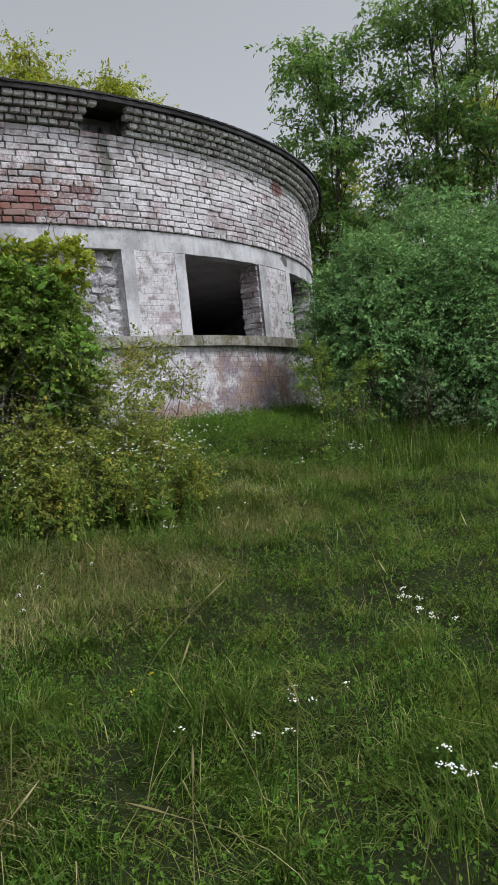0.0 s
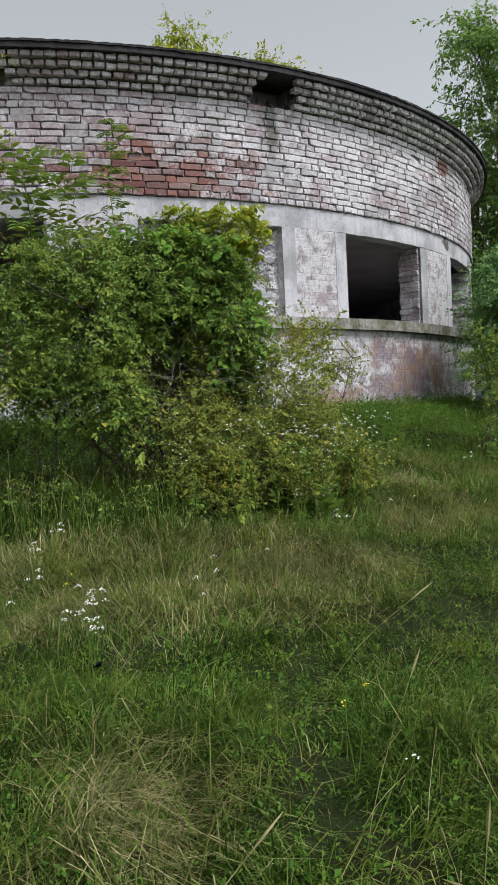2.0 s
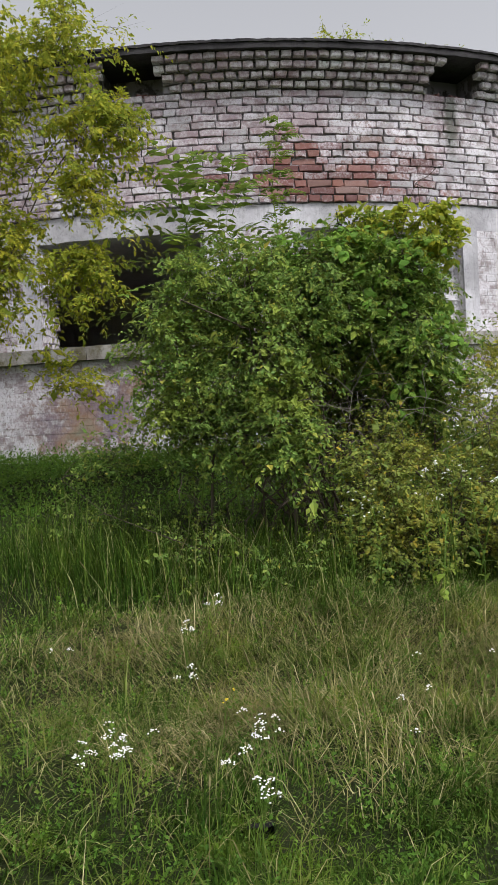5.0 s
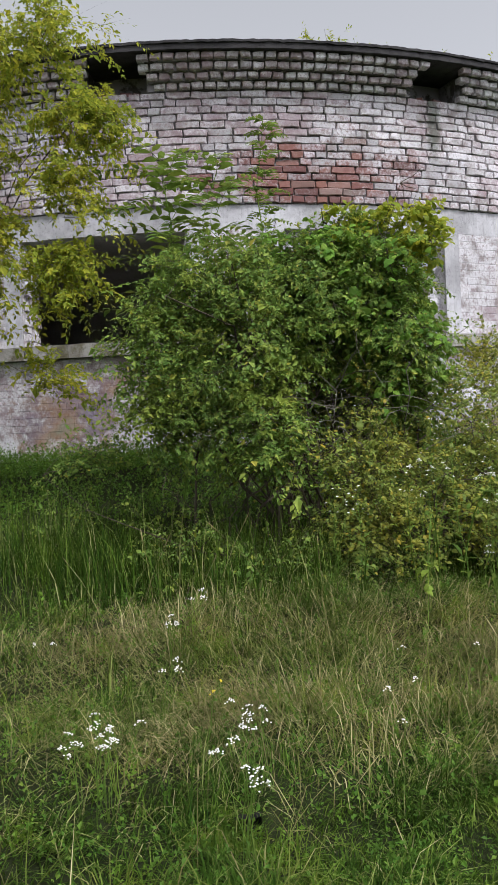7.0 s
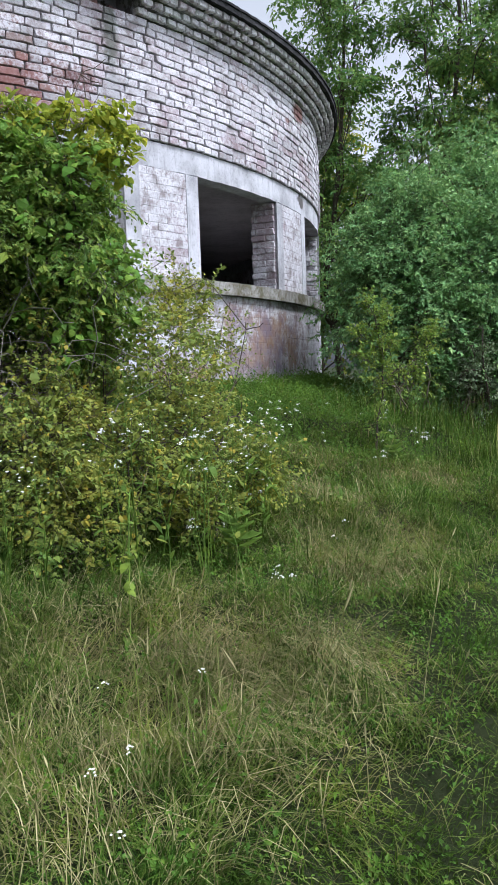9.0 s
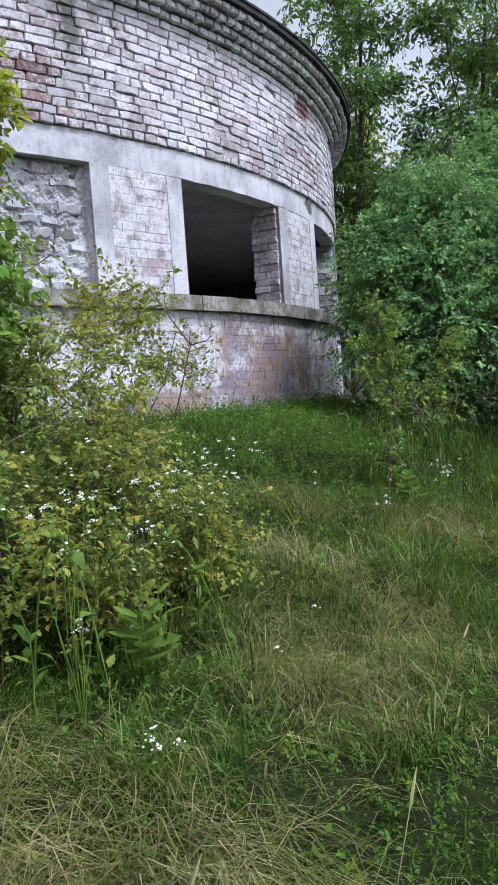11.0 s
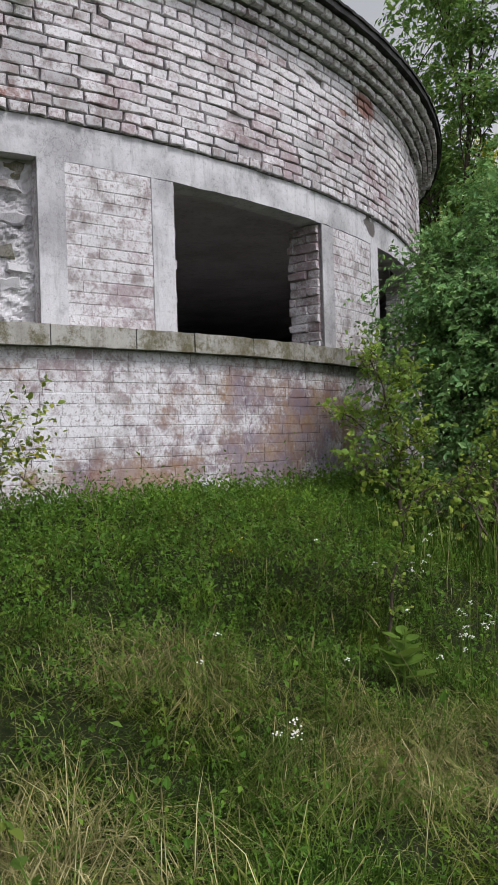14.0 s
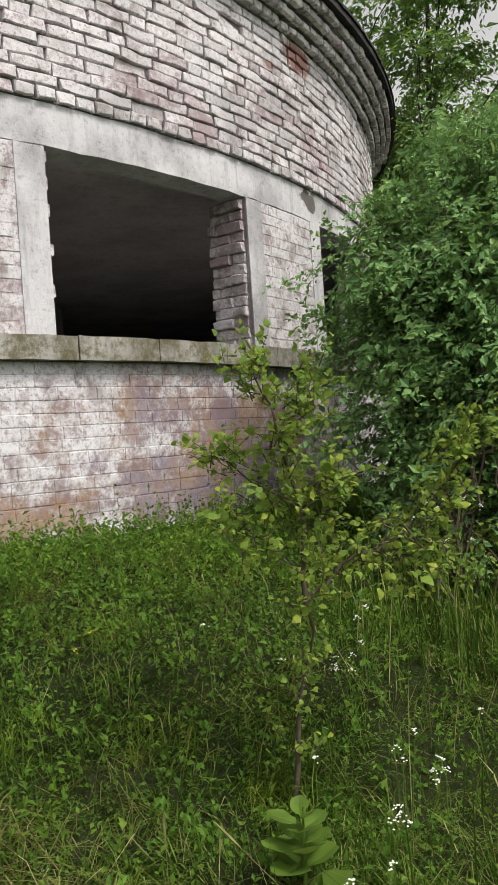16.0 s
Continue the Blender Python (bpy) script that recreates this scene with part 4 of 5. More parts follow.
bush("shrub", (-3.6, 10.6), [(-3.6, 10.6, 1.3, 0.4, 0.3, 0.35), (-3.2, 10.8, 1.1, 0.35, 0.3, 0.3), (-3.75, 10.7, 1.7, 0.25, 0.25, 0.3)], 70, 0.036, leaf_material("grey-green leaves", [(0.0, (0.13, 0.19, 0.10)), (0.6, (0.19, 0.26, 0.14)), (1.0, (0.28, 0.33, 0.19))], 0.3, 0.5, 0.2, 0.3), "slim grey-green shrub before the dark thicket", 51, per=7, reach=0.38, stems=12, gap=-0.8)
# ---- trees ----
TREES = [(-7.8, 18.3, 9.5, 1.8, 0.14), (-5.9, 19.6, 10.6, 1.9, 0.16), (-4.4, 20.4, 13.0, 2.3, 0.18), (-9.2, 19.2, 6.7, 1.3, 0.10), (-2.2, 19.6, 11.5, 2.7, 0.16), (1.4, 18.5, 10.0, 3.0, 0.15), (4.8, 15.5, 9.5, 3.0, 0.15), (-10.6, 24.8, 9.0, 2.6, 0.15), (-6.2, 26.5, 11.0, 3.4, 0.16), (-1.0, 26.0, 11.0, 3.4, 0.16), (-4.2, 24.0, 10.0, 2.8, 0.16)]
for i, (tx, ty, h, r, tr) in enumerate(TREES):
    # trees at the back have their sunlight painted into the leaf colour
    back = i > 6
    tree("tree", tx, ty, h, r, 60 + i, LEAF_SUNLIT if back else LEAF_TREE, "sunlit yellow-green tree behind the thicket" if back else "tall broadleaf tree with an uneven dark green crown", leaf=0.15 if back else 0.12, count=260 if back else 430, low=0.22, trunk=0.55 * tr, masses=18)
tree("tree", -26.3, 27.2, 19.2, 3.0, 81, LEAF_SUNLIT, "sunlit yellow-green tree rising behind the roof", count=300, low=0.62, trunk=0.2, leaf=0.19, reach=1.5, masses=14)
tree("tree", -22.2, 29.3, 17.6, 2.6, 83, LEAF_SUNLIT, "sunlit yellow-green tree rising behind the roof", count=240, low=0.62, trunk=0.2, leaf=0.19, reach=1.4, masses=12)
# the sun on this tree comes from its yellow leaf colour
bush("tree", (-8.0, 2.6), [(-7.25, 3.97, 4.75, 0.36, 0.36, 0.42), (-7.15, 4.02, 4.15, 0.34, 0.34, 0.30), (-6.93, 4.25, 4.12, 0.16, 0.2, 0.2), (-7.15, 4.02, 3.55, 0.3, 0.3, 0.25), (-7.15, 4.0, 2.95, 0.24, 0.26, 0.26), (-7.7, 3.4, 4.4, 0.6, 0.55, 0.8), (-7.6, 3.4, 3.1, 0.5, 0.45, 0.5), (-7.25, 3.85, 2.1, 0.2, 0.2, 0.18), (-8.2, 2.6, 3.8, 0.8, 0.7, 1.1)],
    860, 0.047, LEAF_SUNLIT, "sunlit yellow-green young tree overhanging the wall", 82, per=8, ratio=0.55, reach=0.45, stems=3, gap=-0.9, category="tree", inner=0.2, droop=0.5, thick=0.009, fine=False)

# ---- meadow ----
def blades(rr, xy, height, width, lean, comb=None):
    """Grass: three triangles a blade."""
    n = len(xy)
    a_ = rr.random(n) * 2 * np.pi
    if comb is not None:
        a_ = comb + rr.normal(0, 1.0, n)
    d = np.stack([np.cos(a_), np.sin(a_), np.zeros(n)], 1)
    s = np.stack([-np.sin(a_), np.cos(a_), np.zeros(n)], 1) * (width / 2)[:, None]
    base = np.stack([xy[:, 0], xy[:, 1], ground_z(xy[:, 0], xy[:, 1]) - 0.01], 1)
    up = np.array([0, 0, 1.0])
    c, sn = np.cos(lean)[:, None], np.sin(lean)[:, None]
    mid = base + (up * c * 0.55 + d * sn * 0.38) * height[:, None]
    lean2 = np.minimum(lean * 1.7, 1.9)
    tip = mid + (up * np.cos(lean2)[:, None] * 0.48 + d * np.sin(lean2)[:, None] * 0.5) * height[:, None]
    v = np.stack([base - s, base + s, mid + s * 0.8, mid - s * 0.8, tip], 1).reshape(-1, 3)
    t = (np.arange(n)[:, None, None] * 5 + np.array([(0, 1, 2), (0, 2, 3), (3, 2, 4)])[None]).reshape(-1, 3)
    return v, t


def field(rr, n, x0, x1, y0, y1):
    xy = np.stack([rr.uniform(x0, x1, n), rr.uniform(y0, y1, n)], 1)
    return xy[np.hypot(xy[:, 0] - CX, xy[:, 1] - CY) > RL + 0.03]


rr = np.random.default_rng(5)
grass_parts = []
NEAR = (-6.3, -0.2, 1.3, 10.4)
for n, box, wide in ((250000, NEAR, 0.0042), (60000, (-3.2, -0.6, 1.5, 3.6), 0.0034), (105000, (-4.4, -2.9, 2.2, 8.6), 0.0034), (95000, (-9.0, 4.5, -1.5, 14.5), 0.009), (40000, (-14.0, 14.0, -8.0, 24.0), 0.016)):
    xy = field(rr, n, *box)
    if wide > 0.005:
        xy = xy[(xy[:, 0] < NEAR[0]) | (xy[:, 0] > NEAR[1]) | (xy[:, 1] < NEAR[2]) | (xy[:, 1] > NEAR[3])]
    wx, wy = xy[:, 0] + 0.35 * np.sin(1.9 * xy[:, 1] + 0.8 * np.sin(2.7 * xy[:, 0])), xy[:, 1] + 0.35 * np.sin(2.1 * xy[:, 0] + 0.9 * np.sin(1.6 * xy[:, 1]))
    tuft = np.clip(0.42 + 0.34 * np.sin(3.7 * wx + 1.1 * np.sin(2.3 * wy)) * np.sin(3.3 * wy + 1.3 * np.sin(1.9 * wx)) + 0.26 * np.sin(8.3 * wx + 3 * np.sin(5.3 * wy)) * np.sin(9.1 * wy) + 0.16 * np.sin(17.0 * wx + 4 * np.sin(11 * wy)), 0, 1.2)
    dense = rr.random(len(xy)) < (0.82 if wide < 0.004 else 0.66) + 0.6 * tuft
    xy, tuft = xy[dense], tuft[dense]
    height = (0.042 + 0.125 * tuft ** 1.6) * np.exp(rr.normal(0, 0.35, len(xy))) * np.clip((np.hypot(xy[:, 0] - CX, xy[:, 1] - CY) - RL) / 1.6, 0.55, 1)
    comb = 2.5 * np.sin(0.9 * xy[:, 0] + 0.5) + 2.5 * np.sin(0.8 * xy[:, 1] - 0.7) + 1.8 * np.sin(3 * xy[:, 0] + 2 * xy[:, 1]) + 1.4 * np.sin(6.1 * xy[:, 1] - 4.3 * xy[:, 0])
    lean = np.clip(np.abs(rr.normal(1.2, 0.42, len(xy))), 0, 1.55)
    grass_parts.append(blades(rr, xy, height, wide * (0.7 + 0.6 * rr.random(len(xy))), lean, comb))
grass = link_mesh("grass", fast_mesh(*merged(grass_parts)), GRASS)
tagged(grass, "uneven green meadow grass in tufts", "grass", kind="stuff")

spots = [(-4.9, 2.75, 0.3), (-4.65, 3.1, 0.28), (-4.2, 3.6, 0.28), (-3.8, 3.82, 0.28), (-3.45, 3.95, 0.25), (-3.7, 3.05, 0.3), (-3.4, 3.45, 0.25), (-3.9, 2.7, 0.25), (-3.55, 5.55, 0.22), (-4.0, 6.4, 0.2), (-3.47, 6.02, 0.25), (-3.6, 7.7, 0.22), (-3.24, 4.2, 0.2), (-4.5, 7.4, 0.2), (-2.41, 1.74, 0.12), (-3.59, 7.54, 0.16), (-3.31, 5.31, 0.16)]
xy = np.concatenate([np.array(s[:2]) + rr.normal(0, s[2], (1250, 2)) for s in spots] + [field(rr, 2200, -6.0, 0.5, 0.8, 10.0)])
xy = xy[np.hypot(xy[:, 0] - CX, xy[:, 1] - CY) > RL + 0.05]
comb = 2.5 * np.sin(1.3 * xy[:, 0] + 0.5) + 2.5 * np.sin(1.1 * xy[:, 1] - 0.7)
hay = link_mesh("dry_grass", fast_mesh(*blades(rr, xy, 0.28 * np.exp(np.minimum(0.4, rr.normal(0, 0.3, len(xy)))), 0.0020 + 0.0016 * rr.random(len(xy)), np.abs(rr.normal(1.22, 0.22, len(xy))), comb)), STRAW)
tagged(hay, "pale dry grass lying in flattened patches", "dry grass", kind="stuff")

# long blades lying matted in swirls
heart = np.concatenate([np.array(s[:2]) + rr.normal(0, s[2], (22, 2)) for s in spots] + [field(rr, 1100, -6.0, 0.5, 0.8, 10.0)])
swirl = 2.5 * np.sin(2.1 * heart[:, 0] + 1.5 * np.sin(1.3 * heart[:, 1])) + 2.5 * np.sin(1.7 * heart[:, 1] - 0.7)
size = np.clip(np.exp(rr.normal(0, 0.4, len(heart))), 0.4, 1.5)
xy = np.repeat(heart, 44, 0) + rr.normal(0, 0.035, (44 * len(heart), 2)) * np.repeat(size, 44)[:, None]
comb = np.repeat(swirl, 44)
fountain = np.repeat(rr.random(len(heart)) < 0.45, 44)
out = xy - np.repeat(heart, 44, 0)
comb = np.where(fountain, np.arctan2(out[:, 1], out[:, 0]), comb)
long = np.repeat(size, 44)
near = np.hypot(xy[:, 0] - CX, xy[:, 1] - CY) > RL + 0.1
xy, comb, long = xy[near], comb[near], long[near]
matted = link_mesh("matted_grass", fast_mesh(*blades(rr, xy, 0.21 * long * np.exp(rr.normal(0, 0.3, len(xy))), 0.0022 + 0.0020 * rr.random(len(xy)), np.clip(rr.normal(1.2, 0.22, len(xy)), 0.4, 1.5), comb)),
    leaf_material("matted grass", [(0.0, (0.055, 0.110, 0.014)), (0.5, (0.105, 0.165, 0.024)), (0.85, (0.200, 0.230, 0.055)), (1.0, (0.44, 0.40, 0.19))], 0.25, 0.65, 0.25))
tagged(matted, "long green and yellowish grass lying matted in swirls", "grass", kind="stuff")

# broad-leaved weeds, thick along the foot of the wall
ang, dist = np.radians(rr.uniform(-62, 10, 17000)), RL + 0.06 + np.abs(rr.normal(0, 1.35, 17000))
foot = np.stack([CX + dist * np.cos(ang), CY + dist * np.sin(ang)], 1)
loose = field(rr, 20000, -6.0, 0.5, 0.8, 10.0)
weed_sprays = []
for xy, size in ((foot, 0.026), (loose, 0.015)):
    o = np.stack([xy[:, 0], xy[:, 1], ground_z(xy[:, 0], xy[:, 1]) + 0.02], 1)
    weed_sprays.append(spray_arrays(rr, o, rr.normal(0, 0.5, o.shape) + np.array([0, 0, 0.9]), 5 * size * np.exp(rr.normal(0, 0.4, len(o))), 6, size, 0.6, 0.1, False)[0])
lv = merged(weed_sprays)
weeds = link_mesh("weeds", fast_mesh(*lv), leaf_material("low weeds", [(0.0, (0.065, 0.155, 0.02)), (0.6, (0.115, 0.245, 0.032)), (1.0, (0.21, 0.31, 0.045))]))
tagged(weeds, "low broad-leaved weeds along the foot of the wall", "weeds", kind="stuff")
# tall grass round the feet of the bushes
cl = [(-5.2, 3.85, 0.4), (-5.8, 3.55, 0.45), (-4.75, 4.05, 0.35), (-6.5, 3.3, 0.5), (-5.3, 4.2, 0.6), (-6.2, 3.4, 0.6), (-4.3, 10.0, 0.6), (-3.2, 10.5, 0.7), (-3.0, 8.6, 0.5), (-1.8, 10.8, 0.8), (-0.6, 11.0, 0.9)]
xy = np.concatenate([np.array(s[:2]) + rr.normal(0, s[2] * 0.6, (1100, 2)) for s in cl])
xy = xy[np.hypot(xy[:, 0] - CX, xy[:, 1] - CY) > RL + 0.05]
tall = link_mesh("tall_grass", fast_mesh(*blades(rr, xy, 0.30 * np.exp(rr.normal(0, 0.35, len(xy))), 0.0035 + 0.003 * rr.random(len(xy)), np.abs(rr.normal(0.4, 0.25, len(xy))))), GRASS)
tagged(tall, "tall green grass at the feet of the bushes", "grass", kind="stuff")


# lone seed stalks
xy = np.concatenate([field(rr, 230, -6.0, 0.2, 0.9, 9.8), np.array([(-3.9, 9.0), (-3.6, 8.8), (-3.4, 8.9), (-3.7, 9.4), (-4.0, 4.2), (-4.5, 3.7), (-3.9, 5.6)])])
o = np.stack([xy[:, 0], xy[:, 1], ground_z(xy[:, 0], xy[:, 1]) - 0.01], 1)
hd = rr.normal(0, 0.16, o.shape) + np.array([0, 0, 1.0])
stalks, thin, ears = [], [], []
for p, d in zip(o, unit(hd)):
    h = 0.30 * math.exp(min(0.35, rr.normal(0, 0.3)))
    s = np.linspace(0, 1, 5)[:, None]
    path = p + d * h * s + np.array([d[0], d[1], 0]) * h * 1.2 * s * s
    stalks.append(path)
    thin.append(np.linspace(0.0014, 0.0008, 5))
    stalks.append(path[-1] + (path[-1] - path[-2]) * np.linspace(0, 0.7, 4)[:, None])
    thin.append(np.array([0.001, 0.0034, 0.0030, 0.0006]))
tagged(link_mesh("seed_stalks", fast_mesh(*tubes(stalks, thin, 4)), STRAW), "thin pale grass stalks with seed heads", "dry grass", kind="stuff")

# ---- arching canes beside the thorn bush ----
for k, (c0, c1, up_) in enumerate([((-4.15, 4.75), (-3.55, 4.45), 0.85), ((-4.2, 5.3), (-3.5, 5.0), 0.7), ((-4.1, 4.5), (-3.75, 3.9), 0.75), ((-4.3, 6.1), (-3.75, 6.2), 0.6)]):
    r_ = np.random.default_rng(400 + k)
    z0, z1 = float(ground_z(*c0)), float(ground_z(*c1))
    s = np.linspace(0, 1, 12)[:, None]
    path = np.concatenate([np.array(c0) + (np.array(c1) - np.array(c0)) * s, z0 + (z1 + 0.05 - z0) * s + up_ * 2.3 * s * (1 - s) + 0.25 * up_ * (1 - s) * s], 1)
    owner = thing("bramble_cane", (c0[0], c0[1], z0 - 0.02), "long green arching cane with few leaves", "bramble", "bramble canes")
    under(owner, "stem", tubes([path], [np.linspace(0.005, 0.0018, 12)], 5), LEAF_WEED, smooth=True)
    n = 26
    i = r_.integers(1, 12, n)
    lv = leaf_arrays(path[i] + r_.normal(0, 0.012, (n, 3)), r_.normal(0, 1, (n, 3)), r_.normal(0, 0.3, (n, 3)) + np.array([0, 0, 1.0]), 0.045 * np.exp(r_.normal(0, 0.25, n)), 0.6)
    under(owner, "foliage", lv, LEAF_WEED, kind="stuff")

# ---- wild flowers ----
def flower_plant(seed, heads, petals, tall=0.20):
    r_ = np.random.default_rng(seed)
    owner = thing("wildflower", (0, 0, 0), "white-headed wildflower on a thin stalk in the meadow" if petals is PETAL else "small yellow wildflower in the meadow", "flower", "meadow flowers")
    for i in range(heads):
        h = tall * (1 + 0.5 * r_.random())
        end = np.array([r_.normal(0, 0.05), r_.normal(0, 0.05), h])
        if heads == 1:
            end[:2] *= 0.4
        p = bent(r_, (0, 0, -0.02), end, 5, 0.04)
        stalk = link_mesh("stalk", fast_mesh(*tubes([p], [np.linspace(0.0016, 0.001, 5)], 3)), LEAF_WEED, owner)
        v_, f_ = [], []
        k = 9 if petals is PETAL else 5
        size = 0.0055 + 0.004 * r_.random()
        tilt = float(np.clip(r_.normal(0, 0.4), -0.6, 0.6))
        c0 = r_.normal(0, size * 0.9, (k, 2)) * np.array([1.0, 1.0])
        pieces = []
        for cx_, cy_ in c0:
            cen = end + np.array([cx_, cy_, 0.006 + 0.9 * cy_ * tilt - 25 * (cx_ * cx_ + cy_ * cy_)])
            cen[2] += r_.normal(0, size * 0.35)
            an = np.arange(5) * 2 * np.pi / 5 + r_.random()
            rim = cen + np.stack([np.cos(an), np.sin(an), 0.5 * tilt * np.sin(an)], 1) * 0.0034
            vv = np.concatenate([[cen + np.array([0, 0, 0.0026])], rim, [cen - np.array([0, 0, 0.0024])]])
            pieces.append((vv, np.array([(0, 1 + j, 1 + (j + 1) % 5) for j in range(5)] + [(6, 1 + (j + 1) % 5, 1 + j) for j in range(5)])))
        link_mesh("flower_head", fast_mesh(*merged(pieces)), petals, owner)
    return owner


kinds = [flower_plant(1, 1, PETAL), flower_plant(2, 4, PETAL), flower_plant(3, 7, PETAL), flower_plant(4, 2, PETAL), flower_plant(5, 2, YELLOW), flower_plant(6, 9, PETAL, 0.5)]
spots = [(-1.74, 2.14, 0), (-1.51, 2.6, 1), (-1.41, 2.62, 0), (-1.54, 3.47, 1), (-1.37, 3.3, 2), (-0.93, 2.12, 2), (-1.42, 2.07, 3), (-3.07, 2.83, 0), (-3.6, 2.14, 2), (-3.36, 2.58, 1), (-3.12, 2.27, 3),
    (-4.4, 2.94, 1), (-4.67, 2.49, 3), (-4.0, 2.6, 1), (-3.24, 3.5, 0), (-3.19, 2.97, 3), (-3.5, 3.37, 0), (-3.33, 4.39, 1), (-3.34, 4.95, 0), (-3.5, 5.6, 0), (-3.76, 6.97, 1), (-4.2, 7.2, 0), (-3.7, 8.5, 1)]
spots2 = [(-3.85, 8.56, 3), (-4.2, 8.9, 1), (-3.77, 8.94, 0), (-3.74, 8.22, 1), (-4.7, 8.7, 0), (-4.27, 7.38, 0), (-3.87, 7.58, 0), (-3.65, 7.92, 3), (-4.27, 9.11, 3), (-3.97, 5.64, 2), (-4.0, 5.2, 2), (-4.1, 4.9, 1), (-3.55, 2.45, 4), (-2.0, 2.3, 4), (-4.9, 8.3, 4), (-3.9, 5.0, 5), (-3.85, 4.65, 5), (-3.92, 5.45, 5), (-4.0, 5.9, 5), (-4.1, 4.4, 5), (-3.95, 5.2, 5), (-3.58, 2.09, 3), (-3.60, 2.16, 3), (-3.59, 2.05, 1), (-3.66, 2.22, 1), (-3.34, 2.46, 2), (-3.37, 2.53, 3), (-3.13, 2.25, 1), (-4.46, 3.08, 1), (-4.11, 9.60, 5), (-3.84, 8.48, 0), (-4.19, 8.92, 3), (-4.40, 8.71, 0), (-4.00, 8.30, 0)]
for i, (fx, fy, k) in enumerate(spots + spots2):
    copy_thing(kinds[k], pose(fx, fy, float(ground_z(fx, fy)), 0, 0, 47 * i))
for k in kinds:
    for ob in (*k.children_recursive, k):
        bpy.data.objects.remove(ob)


# ---- single plants ----
def young_tree(name, at, branches, leaf, mat, label, seed, thick=0.012, per=9, reach=0.16, droop=0.1, ratio=0.75, dense=5):
    r_ = np.random.default_rng(seed)
    bz = float(ground_z(*at))
    owner = thing(name, (at[0], at[1], bz - 0.03), label, "sapling")
    paths, radii, o, hd = [], [], [], []
    for (x0, y0, z0), (x1, y1, z1), r0 in branches:
        p = bent(r_, (at[0] + x0, at[1] + y0, bz + z0), (at[0] + x1, at[1] + y1, bz + z1), 8, 0.05)
        paths.append(p)
        radii.append(np.linspace(r0, r0 * 0.35, 8))
        for k in range(2, 8):
            for _ in range(dense if k > 3 else dense // 2):
                o.append(p[k] + r_.normal(0, 0.03, 3))
                hd.append(unit((p[k] - p[k - 1]))[0:3] * 0.5 + r_.normal(0, 0.6, 3) + np.array([0, 0, 0.2]))
    lv, tw = spray_arrays(r_, np.array(o), np.array(hd), reach * np.exp(r_.normal(0, 0.3, len(o))), per, leaf, ratio, droop)
    under(owner, "stem", tubes(paths, radii, 5), BARK, "dark crooked thorny stem", kind="stuff", smooth=True)
    under(owner, "twigwork", tw, BARK, kind="stuff")
    under(owner, "foliage", lv, mat, kind="stuff")
    return owner


young_tree("sapling", (-4.19, 8.43), [((0.00, 0.00, 0.00), (0.08, 0.04, 0.64), 0.012), ((0.08, 0.04, 0.64), (0.08, 0.04, 0.92), 0.010), ((0.08, 0.04, 0.92), (0.04, 0.01, 1.14), 0.008), ((0.04, 0.01, 1.14), (-0.01, -0.03, 1.38), 0.005), ((0.08, 0.04, 0.92), (-0.09, -0.15, 1.11), 0.005), ((0.04, 0.01, 1.14), (0.11, 0.12, 1.30), 0.005), ((0.08, 0.04, 0.64), (0.21, 0.27, 0.77), 0.009), ((0.21, 0.27, 0.77), (0.36, 0.44, 0.95), 0.007), ((0.36, 0.44, 0.95), (0.44, 0.50, 1.14), 0.005), ((0.28, 0.32, 0.85), (0.33, 0.36, 0.71), 0.004), ((0.08, 0.04, 0.92), (0.14, 0.15, 1.02), 0.004), ((0.08, 0.05, 0.75), (-0.05, -0.12, 0.90), 0.004)],
    0.024, leaf_material("hawthorn leaves", [(0.0, (0.150, 0.260, 0.050)), (0.6, (0.260, 0.390, 0.070)), (1.0, (0.420, 0.480, 0.080))], 0.5, 0.5, 0.2, 0.1), "small hawthorn sapling with dark thorny branches in the grass", 91, per=7, reach=0.09, dense=8, ratio=0.7)


